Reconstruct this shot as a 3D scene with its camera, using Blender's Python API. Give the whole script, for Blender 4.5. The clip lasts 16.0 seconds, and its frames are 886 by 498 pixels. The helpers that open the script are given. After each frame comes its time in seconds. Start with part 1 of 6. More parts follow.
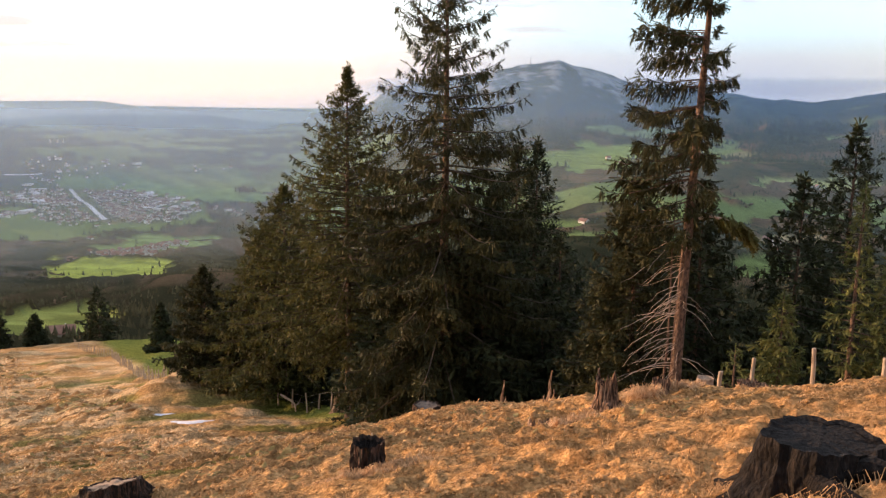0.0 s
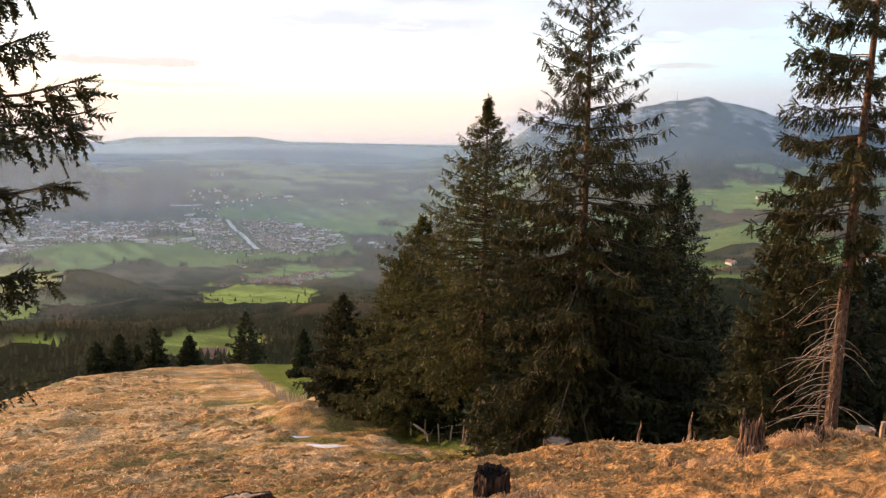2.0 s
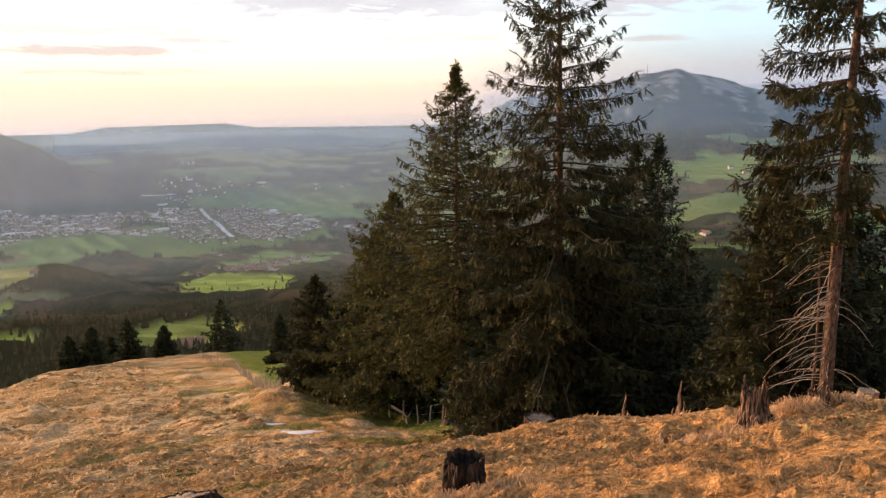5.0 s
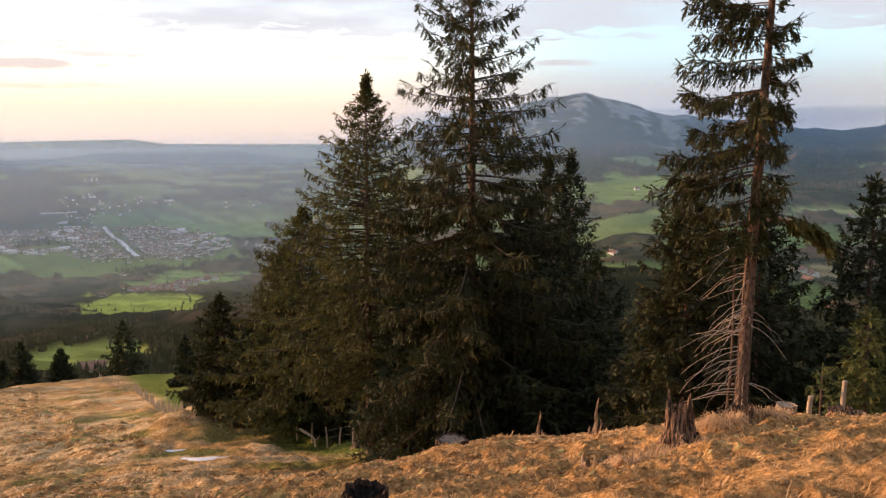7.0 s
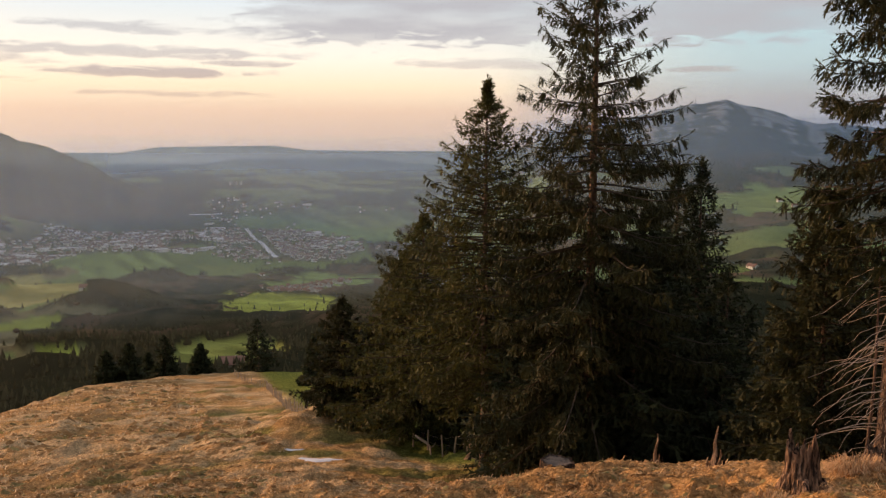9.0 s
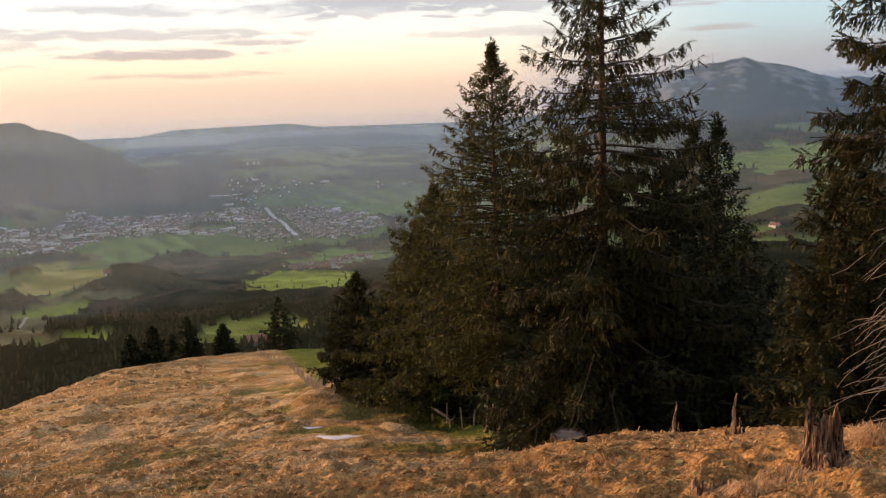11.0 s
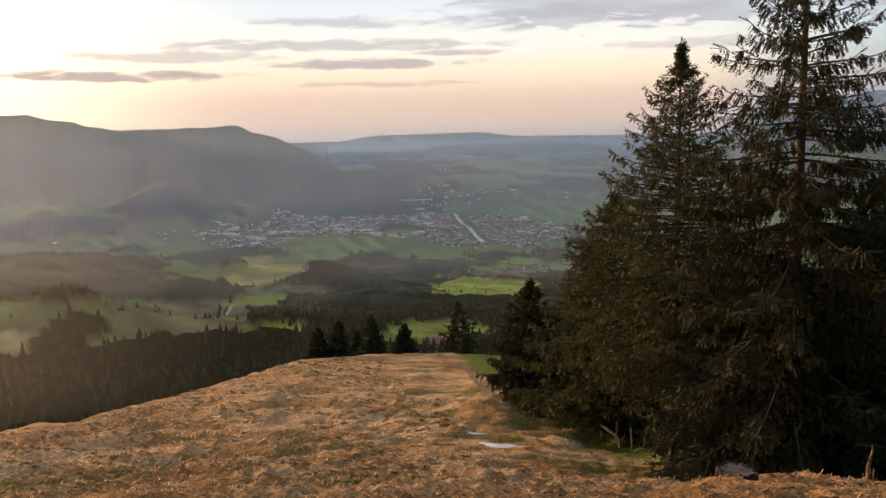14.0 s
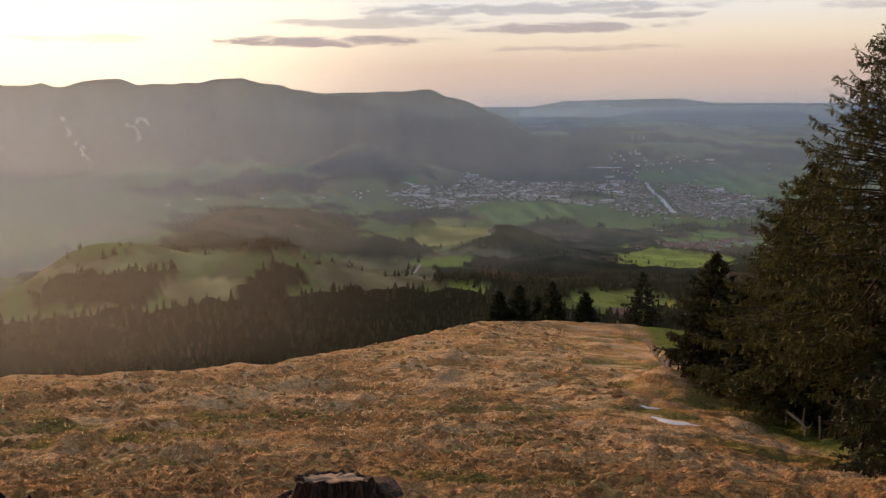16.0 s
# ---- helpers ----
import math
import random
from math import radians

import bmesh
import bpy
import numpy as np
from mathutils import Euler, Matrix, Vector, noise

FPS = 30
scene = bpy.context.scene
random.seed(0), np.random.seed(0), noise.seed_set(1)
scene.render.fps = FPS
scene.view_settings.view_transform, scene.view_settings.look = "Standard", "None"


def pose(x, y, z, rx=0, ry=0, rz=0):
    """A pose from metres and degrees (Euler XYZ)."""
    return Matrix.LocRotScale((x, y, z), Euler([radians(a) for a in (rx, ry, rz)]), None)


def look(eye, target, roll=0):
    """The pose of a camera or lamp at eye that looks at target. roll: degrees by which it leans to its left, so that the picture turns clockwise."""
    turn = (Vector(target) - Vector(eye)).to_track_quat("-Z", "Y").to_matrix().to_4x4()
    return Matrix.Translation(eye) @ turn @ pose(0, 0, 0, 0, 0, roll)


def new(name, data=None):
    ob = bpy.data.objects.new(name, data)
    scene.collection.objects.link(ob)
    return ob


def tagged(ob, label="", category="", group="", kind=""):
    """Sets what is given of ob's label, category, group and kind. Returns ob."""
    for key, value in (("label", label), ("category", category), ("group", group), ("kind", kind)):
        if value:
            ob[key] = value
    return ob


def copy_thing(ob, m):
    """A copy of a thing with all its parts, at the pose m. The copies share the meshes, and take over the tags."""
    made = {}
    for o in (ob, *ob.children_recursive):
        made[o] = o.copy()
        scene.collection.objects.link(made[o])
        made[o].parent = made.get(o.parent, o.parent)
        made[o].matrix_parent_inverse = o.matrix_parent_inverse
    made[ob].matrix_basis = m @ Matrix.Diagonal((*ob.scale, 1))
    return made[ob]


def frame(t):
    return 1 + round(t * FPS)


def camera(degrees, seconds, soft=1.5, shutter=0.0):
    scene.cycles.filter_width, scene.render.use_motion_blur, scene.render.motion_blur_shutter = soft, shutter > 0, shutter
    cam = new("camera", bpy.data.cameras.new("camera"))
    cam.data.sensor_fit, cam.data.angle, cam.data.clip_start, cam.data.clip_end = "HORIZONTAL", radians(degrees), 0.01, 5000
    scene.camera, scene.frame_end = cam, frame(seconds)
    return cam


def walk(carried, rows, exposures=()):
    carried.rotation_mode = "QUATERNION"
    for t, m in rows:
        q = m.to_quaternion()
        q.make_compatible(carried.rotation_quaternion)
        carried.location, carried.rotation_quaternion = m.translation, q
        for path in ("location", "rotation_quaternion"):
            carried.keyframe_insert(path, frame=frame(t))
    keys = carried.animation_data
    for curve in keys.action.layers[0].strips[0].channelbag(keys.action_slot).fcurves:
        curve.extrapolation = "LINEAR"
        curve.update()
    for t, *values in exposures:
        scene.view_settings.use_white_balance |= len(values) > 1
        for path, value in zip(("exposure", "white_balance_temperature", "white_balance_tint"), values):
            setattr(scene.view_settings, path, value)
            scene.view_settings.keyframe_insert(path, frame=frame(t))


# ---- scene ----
cam = camera(55.1, 16.0, soft=1.3)
PATH = [
    (0, (1.234, 1.488, 2.065), (1.556, 3.431, 1.716), 0.8),
    (0.5, (1.258, 1.524, 1.998), (1.414, 3.482, 1.622), 1.4),
    (1, (1.304, 1.56, 1.952), (1.349, 3.522, 1.566), 1.7),
    (1.5, (1.343, 1.629, 1.907), (1.327, 3.597, 1.553), 1.4),
    (2, (1.348, 1.73, 1.855), (1.346, 3.711, 1.585), 0.9),
    (2.5, (1.399, 1.837, 1.789), (1.425, 3.818, 1.513), 0.6),
    (3, (1.455, 2.028, 1.72), (1.45, 4.001, 1.389), -0.0),
    (5.5, (1.571, 3.369, 1.278), (1.679, 5.341, 0.963), -1.9),
    (6, (1.553, 3.597, 1.167), (1.778, 5.556, 0.833), -2.4),
    (6.5, (1.635, 3.91, 1.065), (1.901, 5.865, 0.737), -1.5),
    (7, (1.726, 4.108, 1.059), (1.983, 6.073, 0.787), -0.1),
    (7.5, (1.806, 4.31, 1.078), (2.07, 6.285, 0.909), 0.0),
    (8, (1.922, 4.421, 1.08), (2.095, 6.408, 0.924), 0.4),
    (8.5, (2.115, 4.646, 1.047), (2.122, 6.636, 0.852), 0.9),
    (9, (2.206, 4.763, 1.018), (2.16, 6.747, 0.763), 0.2),
    (11.5, (2.659, 5.678, 0.815), (2.555, 7.649, 0.495), -2.7),
    (12, (2.714, 5.783, 0.757), (2.569, 7.753, 0.443), -2.4),
    (12.5, (2.834, 5.971, 0.71), (2.582, 7.93, 0.4), -1.0),
    (13, (2.89, 6.152, 0.657), (2.524, 8.091, 0.333), -0.4),
    (13.5, (2.928, 6.329, 0.601), (2.491, 8.255, 0.288), -0.6),
    (14, (2.98, 6.414, 0.58), (2.458, 8.323, 0.295), -1.1),
    (14.5, (3.084, 6.542, 0.55), (2.448, 8.416, 0.264), -1.0),
    (15, (3.157, 6.624, 0.507), (2.385, 8.442, 0.192), -1.2),
    (15.5, (3.221, 6.696, 0.438), (2.365, 8.472, 0.103), -0.8),
    (16, (3.294, 6.707, 0.474), (2.371, 8.444, 0.116), -0.6),
]
EXPOSURES = [(0, 1.62, 6400, 18), (0.8, 1.66, 6000, 17), (1.5, 1.7, 5950, 17), (2.5, 1.38, 7100, 19), (3.5, 1.36, 6850, 20), (5.5, 1.38, 6750, 20), (7, 1.38, 6600, 19), (8, 0.98, 6950, 20),
             (9, 0.80, 6950, 20), (12, 1.02, 6750, 19), (13.5, 0.96, 6600, 19), (14.5, 0.62, 6500, 19), (16, 0.52, 6400, 20)]
walk(cam, [(t, look(eye, target, roll)) for t, eye, target, roll in PATH], EXPOSURES)

# world, sun
SUN_AZ, SUN_EL = radians(-60.0), radians(5.0)
SUN_DIR = Vector((math.sin(SUN_AZ) * math.cos(SUN_EL), math.cos(SUN_AZ) * math.cos(SUN_EL), math.sin(SUN_EL)))


# streaks of cloud: bearing, slope above the horizon, half width, half height, density
CLOUDS = ((-50.0, 0.062, 5.0, 0.0035, 0.35), (-35.2, 0.0605, 8.0, 0.0055, 0.95), (-32.0, 0.082, 7.0, 0.006, 0.6), (-20.0, 0.073, 7.0, 0.0055, 0.85), (-18.0, 0.050, 6.5, 0.003, 0.5),
          (-22.0, 0.094, 14.0, 0.006, 0.65), (-13.5, 0.0845, 3.2, 0.0035, 0.7), (-30.5, 0.061, 3.6, 0.0035, 0.55), (15.2, 0.079, 2.6, 0.0035, 0.75), (-22.0, 0.120, 6.0, 0.006, 0.6), (2.0, 0.087, 6.0, 0.006, 0.5))


def build_world():
    w = bpy.data.worlds.new("evening_sky")
    scene.world = w
    w.use_nodes = True
    nt = w.node_tree
    nt.nodes.clear()
    N, L = nt.nodes.new, nt.links.new

    def put(value, socket):
        if isinstance(value, (int, float, tuple)):
            socket.default_value = value
        else:
            L(value, socket)

    def calc(op, *values, clamp=False):
        n = N("ShaderNodeMath")
        n.operation, n.use_clamp = op, clamp
        for k, v in enumerate(values):
            put(v, n.inputs[k])
        return n.outputs[0]

    def ease(value, a, b, lo=0.0, hi=1.0):
        n = N("ShaderNodeMapRange")
        n.interpolation_type = "SMOOTHSTEP"
        put(value, n.inputs["Value"])
        n.inputs["From Min"].default_value, n.inputs["From Max"].default_value = a, b
        n.inputs["To Min"].default_value, n.inputs["To Max"].default_value = lo, hi
        return n.outputs[0]

    def blend(fac, a, b, kind="MIX"):
        n = N("ShaderNodeMixRGB")
        n.blend_type = kind
        put(fac, n.inputs[0]); put(a, n.inputs[1]); put(b, n.inputs[2])
        return n.outputs[0]

    sky = N("ShaderNodeTexSky")
    sky.sky_type = "NISHITA"
    sky.sun_disc = False
    sky.sun_elevation, sky.sun_rotation = SUN_EL, SUN_AZ
    sky.altitude, sky.air_density, sky.dust_density, sky.ozone_density = 1100, 1.0, 1.5, 1.5
    co = N("ShaderNodeTexCoord")
    sep = N("ShaderNodeSeparateXYZ")
    L(co.outputs["Generated"], sep.inputs[0])
    X, Y, Z = sep.outputs
    flat = calc("SQRT", calc("ADD", calc("MULTIPLY", X, X), calc("MULTIPLY", Y, Y)))
    slope = calc("DIVIDE", Z, calc("MAXIMUM", flat, 0.02))
    bearing = calc("MULTIPLY", calc("ARCTAN2", X, Y), 57.29578)
    # how near the sun a direction is
    side = N("ShaderNodeVectorMath"); side.operation = "DOT_PRODUCT"
    side.inputs[1].default_value = tuple(SUN_DIR)
    L(co.outputs["Generated"], side.inputs[0])
    near = side.outputs["Value"]
    # dusk colours low over the horizon: rose dust, then yellow, then a thin white veil
    low = N("ShaderNodeValToRGB")
    ramp = low.color_ramp
    ramp.elements[0].position, ramp.elements[0].color = 0.0, (3.3, 2.6, 2.1, 1)
    ramp.elements[1].position, ramp.elements[1].color = 1.0, (3.2, 4.0, 4.3, 1)
    for p, c in ((0.20, (3.9, 2.9, 2.15, 1)), (0.38, (4.8, 4.1, 2.9, 1)), (0.58, (4.8, 4.7, 4.0, 1))):
        ramp.elements.new(p).color = c
    L(calc("DIVIDE", slope, 0.16, clamp=True), low.inputs[0])
    cool = N("ShaderNodeValToRGB")
    ramp = cool.color_ramp
    ramp.elements[0].position, ramp.elements[0].color = 0.0, (1.9, 2.05, 2.5, 1)
    ramp.elements[1].position, ramp.elements[1].color = 1.0, (2.1, 3.5, 4.0, 1)
    ramp.elements.new(0.3).color = (2.5, 2.6, 2.6, 1)
    ramp.elements.new(0.5).color = (2.5, 3.4, 3.5, 1)
    L(calc("DIVIDE", slope, 0.16, clamp=True), cool.inputs[0])
    dusk = blend(ease(bearing, -4, 20), low.outputs[0], cool.outputs[0])
    glow = calc("POWER", ease(near, 0.80, 1.0), 2.2)
    dusk = blend(glow, dusk, (9.5, 8.0, 5.4, 1))
    front = calc("MULTIPLY", ease(slope, 0.12, 0.30, 0.92, 0.0), ease(near, -0.35, 0.05))
    base = blend(front, blend(calc("MULTIPLY_ADD", ease(near, 0.05, 0.75), 0.10, 0.17), sky.outputs[0], (8.5, 8.0, 7.8, 1)), dusk)
    # streaks and the ragged edge of a deck of cloud
    vec = N("ShaderNodeCombineXYZ")
    L(calc("MULTIPLY", bearing, 0.36), vec.inputs[0]); L(calc("MULTIPLY", slope, 110.0), vec.inputs[1])
    no = N("ShaderNodeTexNoise")
    no.inputs["Scale"].default_value, no.inputs["Detail"].default_value, no.inputs["Roughness"].default_value, no.inputs["Distortion"].default_value = 1.0, 7, 0.58, 0.5
    L(vec.outputs[0], no.inputs["Vector"])
    rough = calc("SUBTRACT", no.outputs["Fac"], 0.5)
    total = None
    for a, s0, da, ds, k in CLOUDS:
        u = calc("DIVIDE", calc("SUBTRACT", bearing, a), da)
        v = calc("DIVIDE", calc("SUBTRACT", slope, s0), ds * 1.25)
        q = calc("SUBTRACT", 1.0, calc("ADD", calc("MULTIPLY", u, u), calc("MULTIPLY", v, v)))
        q = ease(calc("MULTIPLY_ADD", rough, 4.0, q), -0.15, 0.9, 0.0, k)
        total = q if total is None else calc("MAXIMUM", total, q)
    edge = calc("SUBTRACT", slope, calc("MULTIPLY_ADD", rough, 0.07, 0.104))
    deck = calc("MULTIPLY", ease(edge, 0.0, 0.012), ease(calc("MULTIPLY_ADD", rough, 14.0, bearing), -16, -11))
    big = N("ShaderNodeTexNoise")
    big.inputs["Scale"].default_value, big.inputs["Detail"].default_value = 0.28, 6
    L(vec.outputs[0], big.inputs["Vector"])
    deck = calc("MULTIPLY", deck, ease(big.outputs["Fac"], 0.30, 0.62, 0.45, 0.9))
    total = calc("MAXIMUM", total, calc("MULTIPLY", deck, ease(slope, 0.25, 0.6, 1.0, 0.55)))
    grey = blend(ease(slope, 0.04, 0.12), (2.5, 2.05, 1.8, 1), (2.2, 2.35, 2.5, 1))
    final = blend(total, base, grey)
    bg = N("ShaderNodeBackground")
    bg.inputs["Strength"].default_value = 0.125
    L(final, bg.inputs["Color"])
    out = N("ShaderNodeOutputWorld")
    L(bg.outputs[0], out.inputs["Surface"])


build_world()
sun = new("sun", bpy.data.lights.new("sun", "SUN"))
sun.data.energy, sun.data.angle, sun.data.color = 3.5, radians(0.6), (1.0, 0.58, 0.30)
sun.matrix_world = look(SUN_DIR * 200, (0, 0, 0))

# ---------------------------------------------------------------- materials


def material(name, low, high, rough=0.9, scale=4.0, detail=6, bump=0.0, bump_scale=None, translucent=0.0, stretch=(1, 1, 1),
             island=0.0, per_object=0.0, metal=0.0, ramp=(0.32, 0.68), gloss=0.25):
    m = bpy.data.materials.new(name)
    m.use_nodes = True
    nt = m.node_tree
    N, L = nt.nodes.new, nt.links.new
    b = nt.nodes["Principled BSDF"]
    b.inputs["Roughness"].default_value, b.inputs["Metallic"].default_value = rough, metal
    b.inputs["Specular IOR Level"].default_value = gloss
    co = N("ShaderNodeTexCoord")
    mp = N("ShaderNodeMapping")
    mp.inputs["Scale"].default_value = stretch
    L(co.outputs["Object"], mp.inputs[0])
    n1 = N("ShaderNodeTexNoise")
    n1.inputs["Scale"].default_value, n1.inputs["Detail"].default_value, n1.inputs["Roughness"].default_value = scale, detail, 0.65
    L(mp.outputs[0], n1.inputs["Vector"])
    ra = N("ShaderNodeValToRGB")
    ra.color_ramp.elements[0].position, ra.color_ramp.elements[1].position = ramp
    ra.color_ramp.elements[0].color, ra.color_ramp.elements[1].color = (*low, 1), (*high, 1)
    L(n1.outputs["Fac"], ra.inputs[0])
    col = ra.outputs["Color"]
    for amount, node, socket in ((island, "ShaderNodeNewGeometry", "Random Per Island"), (per_object, "ShaderNodeObjectInfo", "Random")):
        if amount:
            g = N(node)
            mr = N("ShaderNodeMapRange")
            mr.inputs["To Min"].default_value, mr.inputs["To Max"].default_value = 1 - amount, 1 + amount
            L(g.outputs[socket], mr.inputs["Value"])
            mu = N("ShaderNodeVectorMath"); mu.operation = "SCALE"
            L(col, mu.inputs[0]); L(mr.outputs[0], mu.inputs["Scale"])
            col = mu.outputs[0]
    L(col, b.inputs["Base Color"])
    if bump:
        n2 = N("ShaderNodeTexNoise")
        n2.inputs["Scale"].default_value, n2.inputs["Detail"].default_value = bump_scale or scale * 4, 6
        L(mp.outputs[0], n2.inputs["Vector"])
        bp = N("ShaderNodeBump")
        bp.inputs["Strength"].default_value, bp.inputs["Distance"].default_value = bump, 0.05
        L(n2.outputs["Fac"], bp.inputs["Height"]); L(bp.outputs[0], b.inputs["Normal"])
    if translucent:
        tr = N("ShaderNodeBsdfTranslucent")
        L(col, tr.inputs["Color"])
        mxs = N("ShaderNodeMixShader")
        mxs.inputs[0].default_value = translucent
        L(b.outputs[0], mxs.inputs[1]); L(tr.outputs[0], mxs.inputs[2])
        L(mxs.outputs[0], nt.nodes["Material Output"].inputs["Surface"])
    return m


def land_material():
    """The land: its cover's colour per place, with grain and relief on three scales."""
    m = bpy.data.materials.new("land_cover")
    m.use_nodes = True
    nt = m.node_tree
    N, L = nt.nodes.new, nt.links.new
    b = nt.nodes["Principled BSDF"]
    b.inputs["Roughness"].default_value, b.inputs["Specular IOR Level"].default_value = 1.0, 0.0
    at = N("ShaderNodeAttribute"); at.attribute_name = "cover"
    co = N("ShaderNodeTexCoord")
    prev = at.outputs["Color"]
    for scale, lo_, hi_ in ((0.035, 0.88, 1.12), (0.9, 0.84, 1.16), (6.0, 0.82, 1.18), (26.0, 0.72, 1.28)):
        n = N("ShaderNodeTexNoise")
        n.inputs["Scale"].default_value, n.inputs["Detail"].default_value, n.inputs["Roughness"].default_value = scale, 7, 0.65
        L(co.outputs["Object"], n.inputs["Vector"])
        mr = N("ShaderNodeMapRange")
        mr.inputs["From Min"].default_value, mr.inputs["From Max"].default_value = 0.3, 0.7
        mr.inputs["To Min"].default_value, mr.inputs["To Max"].default_value = lo_, hi_
        L(n.outputs["Fac"], mr.inputs["Value"])
        mu = N("ShaderNodeVectorMath"); mu.operation = "SCALE"
        L(prev, mu.inputs[0]); L(mr.outputs[0], mu.inputs["Scale"])
        prev = mu.outputs[0]
    # tufts: rounded cells of two sizes, shade painted into the gaps between them
    warp = N("ShaderNodeTexNoise")
    warp.inputs["Scale"].default_value, warp.inputs["Detail"].default_value = 9.0, 3
    L(co.outputs["Object"], warp.inputs["Vector"])
    wv = N("ShaderNodeVectorMath"); wv.operation = "MULTIPLY_ADD"
    wv.inputs[1].default_value = (0.16, 0.16, 0.16)
    L(warp.outputs["Color"], wv.inputs[0]); L(co.outputs["Object"], wv.inputs[2])
    cells = []
    for scale, dark in ((5.5, 0.84), (15.0, 0.72)):
        vo = N("ShaderNodeTexVoronoi")
        vo.inputs["Scale"].default_value = scale
        L(wv.outputs[0], vo.inputs["Vector"])
        mr = N("ShaderNodeMapRange")
        mr.inputs["From Min"].default_value, mr.inputs["From Max"].default_value = 0.15, 0.75
        mr.inputs["To Min"].default_value, mr.inputs["To Max"].default_value = 1.32, dark
        L(vo.outputs["Distance"], mr.inputs["Value"])
        mu = N("ShaderNodeVectorMath"); mu.operation = "SCALE"
        L(prev, mu.inputs[0]); L(mr.outputs[0], mu.inputs["Scale"])
        prev = mu.outputs[0]
        cells.append((mr.outputs[0], 0.5 / scale))
    L(prev, b.inputs["Base Color"])
    normal = None
    for height_, dist in cells:
        bp = N("ShaderNodeBump")
        bp.inputs["Strength"].default_value, bp.inputs["Distance"].default_value = 1.0, dist
        L(height_, bp.inputs["Height"])
        if normal:
            L(normal, bp.inputs["Normal"])
        normal = bp.outputs[0]
    for scale, dist in ((1.3, 0.45), (16.0, 0.10), (48.0, 0.03)):
        n2 = N("ShaderNodeTexNoise")
        n2.inputs["Scale"].default_value, n2.inputs["Detail"].default_value, n2.inputs["Roughness"].default_value = scale, 5, 0.6
        L(co.outputs["Object"], n2.inputs["Vector"])
        bp = N("ShaderNodeBump")
        bp.inputs["Strength"].default_value, bp.inputs["Distance"].default_value = 1.0, dist
        L(n2.outputs["Fac"], bp.inputs["Height"])
        if normal:
            L(normal, bp.inputs["Normal"])
        normal = bp.outputs[0]
    L(normal, b.inputs["Normal"])
    return m


M_LAND = land_material()
# one spruce needle in a lit, a middle and a shaded tone
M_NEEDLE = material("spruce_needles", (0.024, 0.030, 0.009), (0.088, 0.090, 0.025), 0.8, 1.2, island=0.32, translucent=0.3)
M_NEEDLE_MID = material("mid_dark_spruce_needles", (0.013, 0.017, 0.006), (0.050, 0.052, 0.016), 0.8, 1.2, island=0.3, translucent=0.2)
M_LIMB = material("shaded_spruce_limbs", (0.035, 0.028, 0.020), (0.075, 0.058, 0.042), 0.9, 6)
M_NEEDLE_DARK = material("shade_dark_spruce_needles", (0.013, 0.021, 0.009), (0.040, 0.050, 0.019), 0.8, 1.0, island=0.4, translucent=0.2)
M_NEEDLE_YOUNG = material("young_spruce_needles", (0.05, 0.07, 0.02), (0.13, 0.14, 0.04), 0.75, 1.5, island=0.4, translucent=0.3)
M_BARK = material("spruce_bark", (0.035, 0.024, 0.018), (0.19, 0.125, 0.085), 0.9, 18, bump=1.0, bump_scale=34, stretch=(1, 1, 0.4), ramp=(0.38, 0.64))
M_TWIG = material("dead_twigs", (0.26, 0.205, 0.155), (0.50, 0.41, 0.32), 0.9, 8)
M_STUMP = material("weathered_stump_wood", (0.011, 0.009, 0.007), (0.115, 0.065, 0.042), 0.9, 26, bump=1.0, bump_scale=34, stretch=(1, 1, 0.16), ramp=(0.45, 0.70))
M_STUMP_DARK = material("near_black_stump_wood", (0.005, 0.0042, 0.0035), (0.040, 0.032, 0.026), 0.95, 22, bump=1.0, bump_scale=30, stretch=(1, 1, 0.35), ramp=(0.50, 0.80))
M_STUMP_PALE = material("split_stump_wood", (0.025, 0.015, 0.010), (0.36, 0.22, 0.135), 0.85, 30, bump=1.0, bump_scale=40, stretch=(1, 1, 0.12), ramp=(0.42, 0.62))
M_TORN = material("torn_wood", (0.11, 0.070, 0.043), (0.44, 0.30, 0.19), 0.85, 34, bump=1.0, bump_scale=40, stretch=(1, 1, 0.12), ramp=(0.40, 0.62))
M_GREYWOOD = material("grey_weathered_wood", (0.07, 0.055, 0.045), (0.22, 0.17, 0.13), 0.85, 10, bump=0.6)
M_LOG = material("pale_barkless_log", (0.38, 0.29, 0.21), (0.62, 0.51, 0.39), 0.85, 9, bump=0.4)
M_SAWN = material("sawn_wood", (0.17, 0.12, 0.080), (0.40, 0.305, 0.215), 0.85, 18, bump=0.5)
M_POST = material("weathered_fence_wood", (0.22, 0.17, 0.12), (0.46, 0.37, 0.27), 0.9, 9, bump=0.5, stretch=(1, 1, 0.2))
M_SNOW = material("old_snow", (0.58, 0.60, 0.64), (0.74, 0.75, 0.78), 0.7, 5, bump=0.3)
M_GRASS = material("dry_grass_blades", (0.33, 0.192, 0.082), (0.66, 0.43, 0.215), 0.8, 1.6, island=0.6, translucent=0.35)
M_PALE_GRASS = material("sunlit_pale_grass_blades", (0.50, 0.37, 0.21), (0.80, 0.64, 0.42), 0.8, 1.6, island=0.3, translucent=0.4)
M_STRAW = material("long_straw", (0.36, 0.215, 0.105), (0.62, 0.42, 0.23), 0.75, 6.0, island=0.35, translucent=0.2)
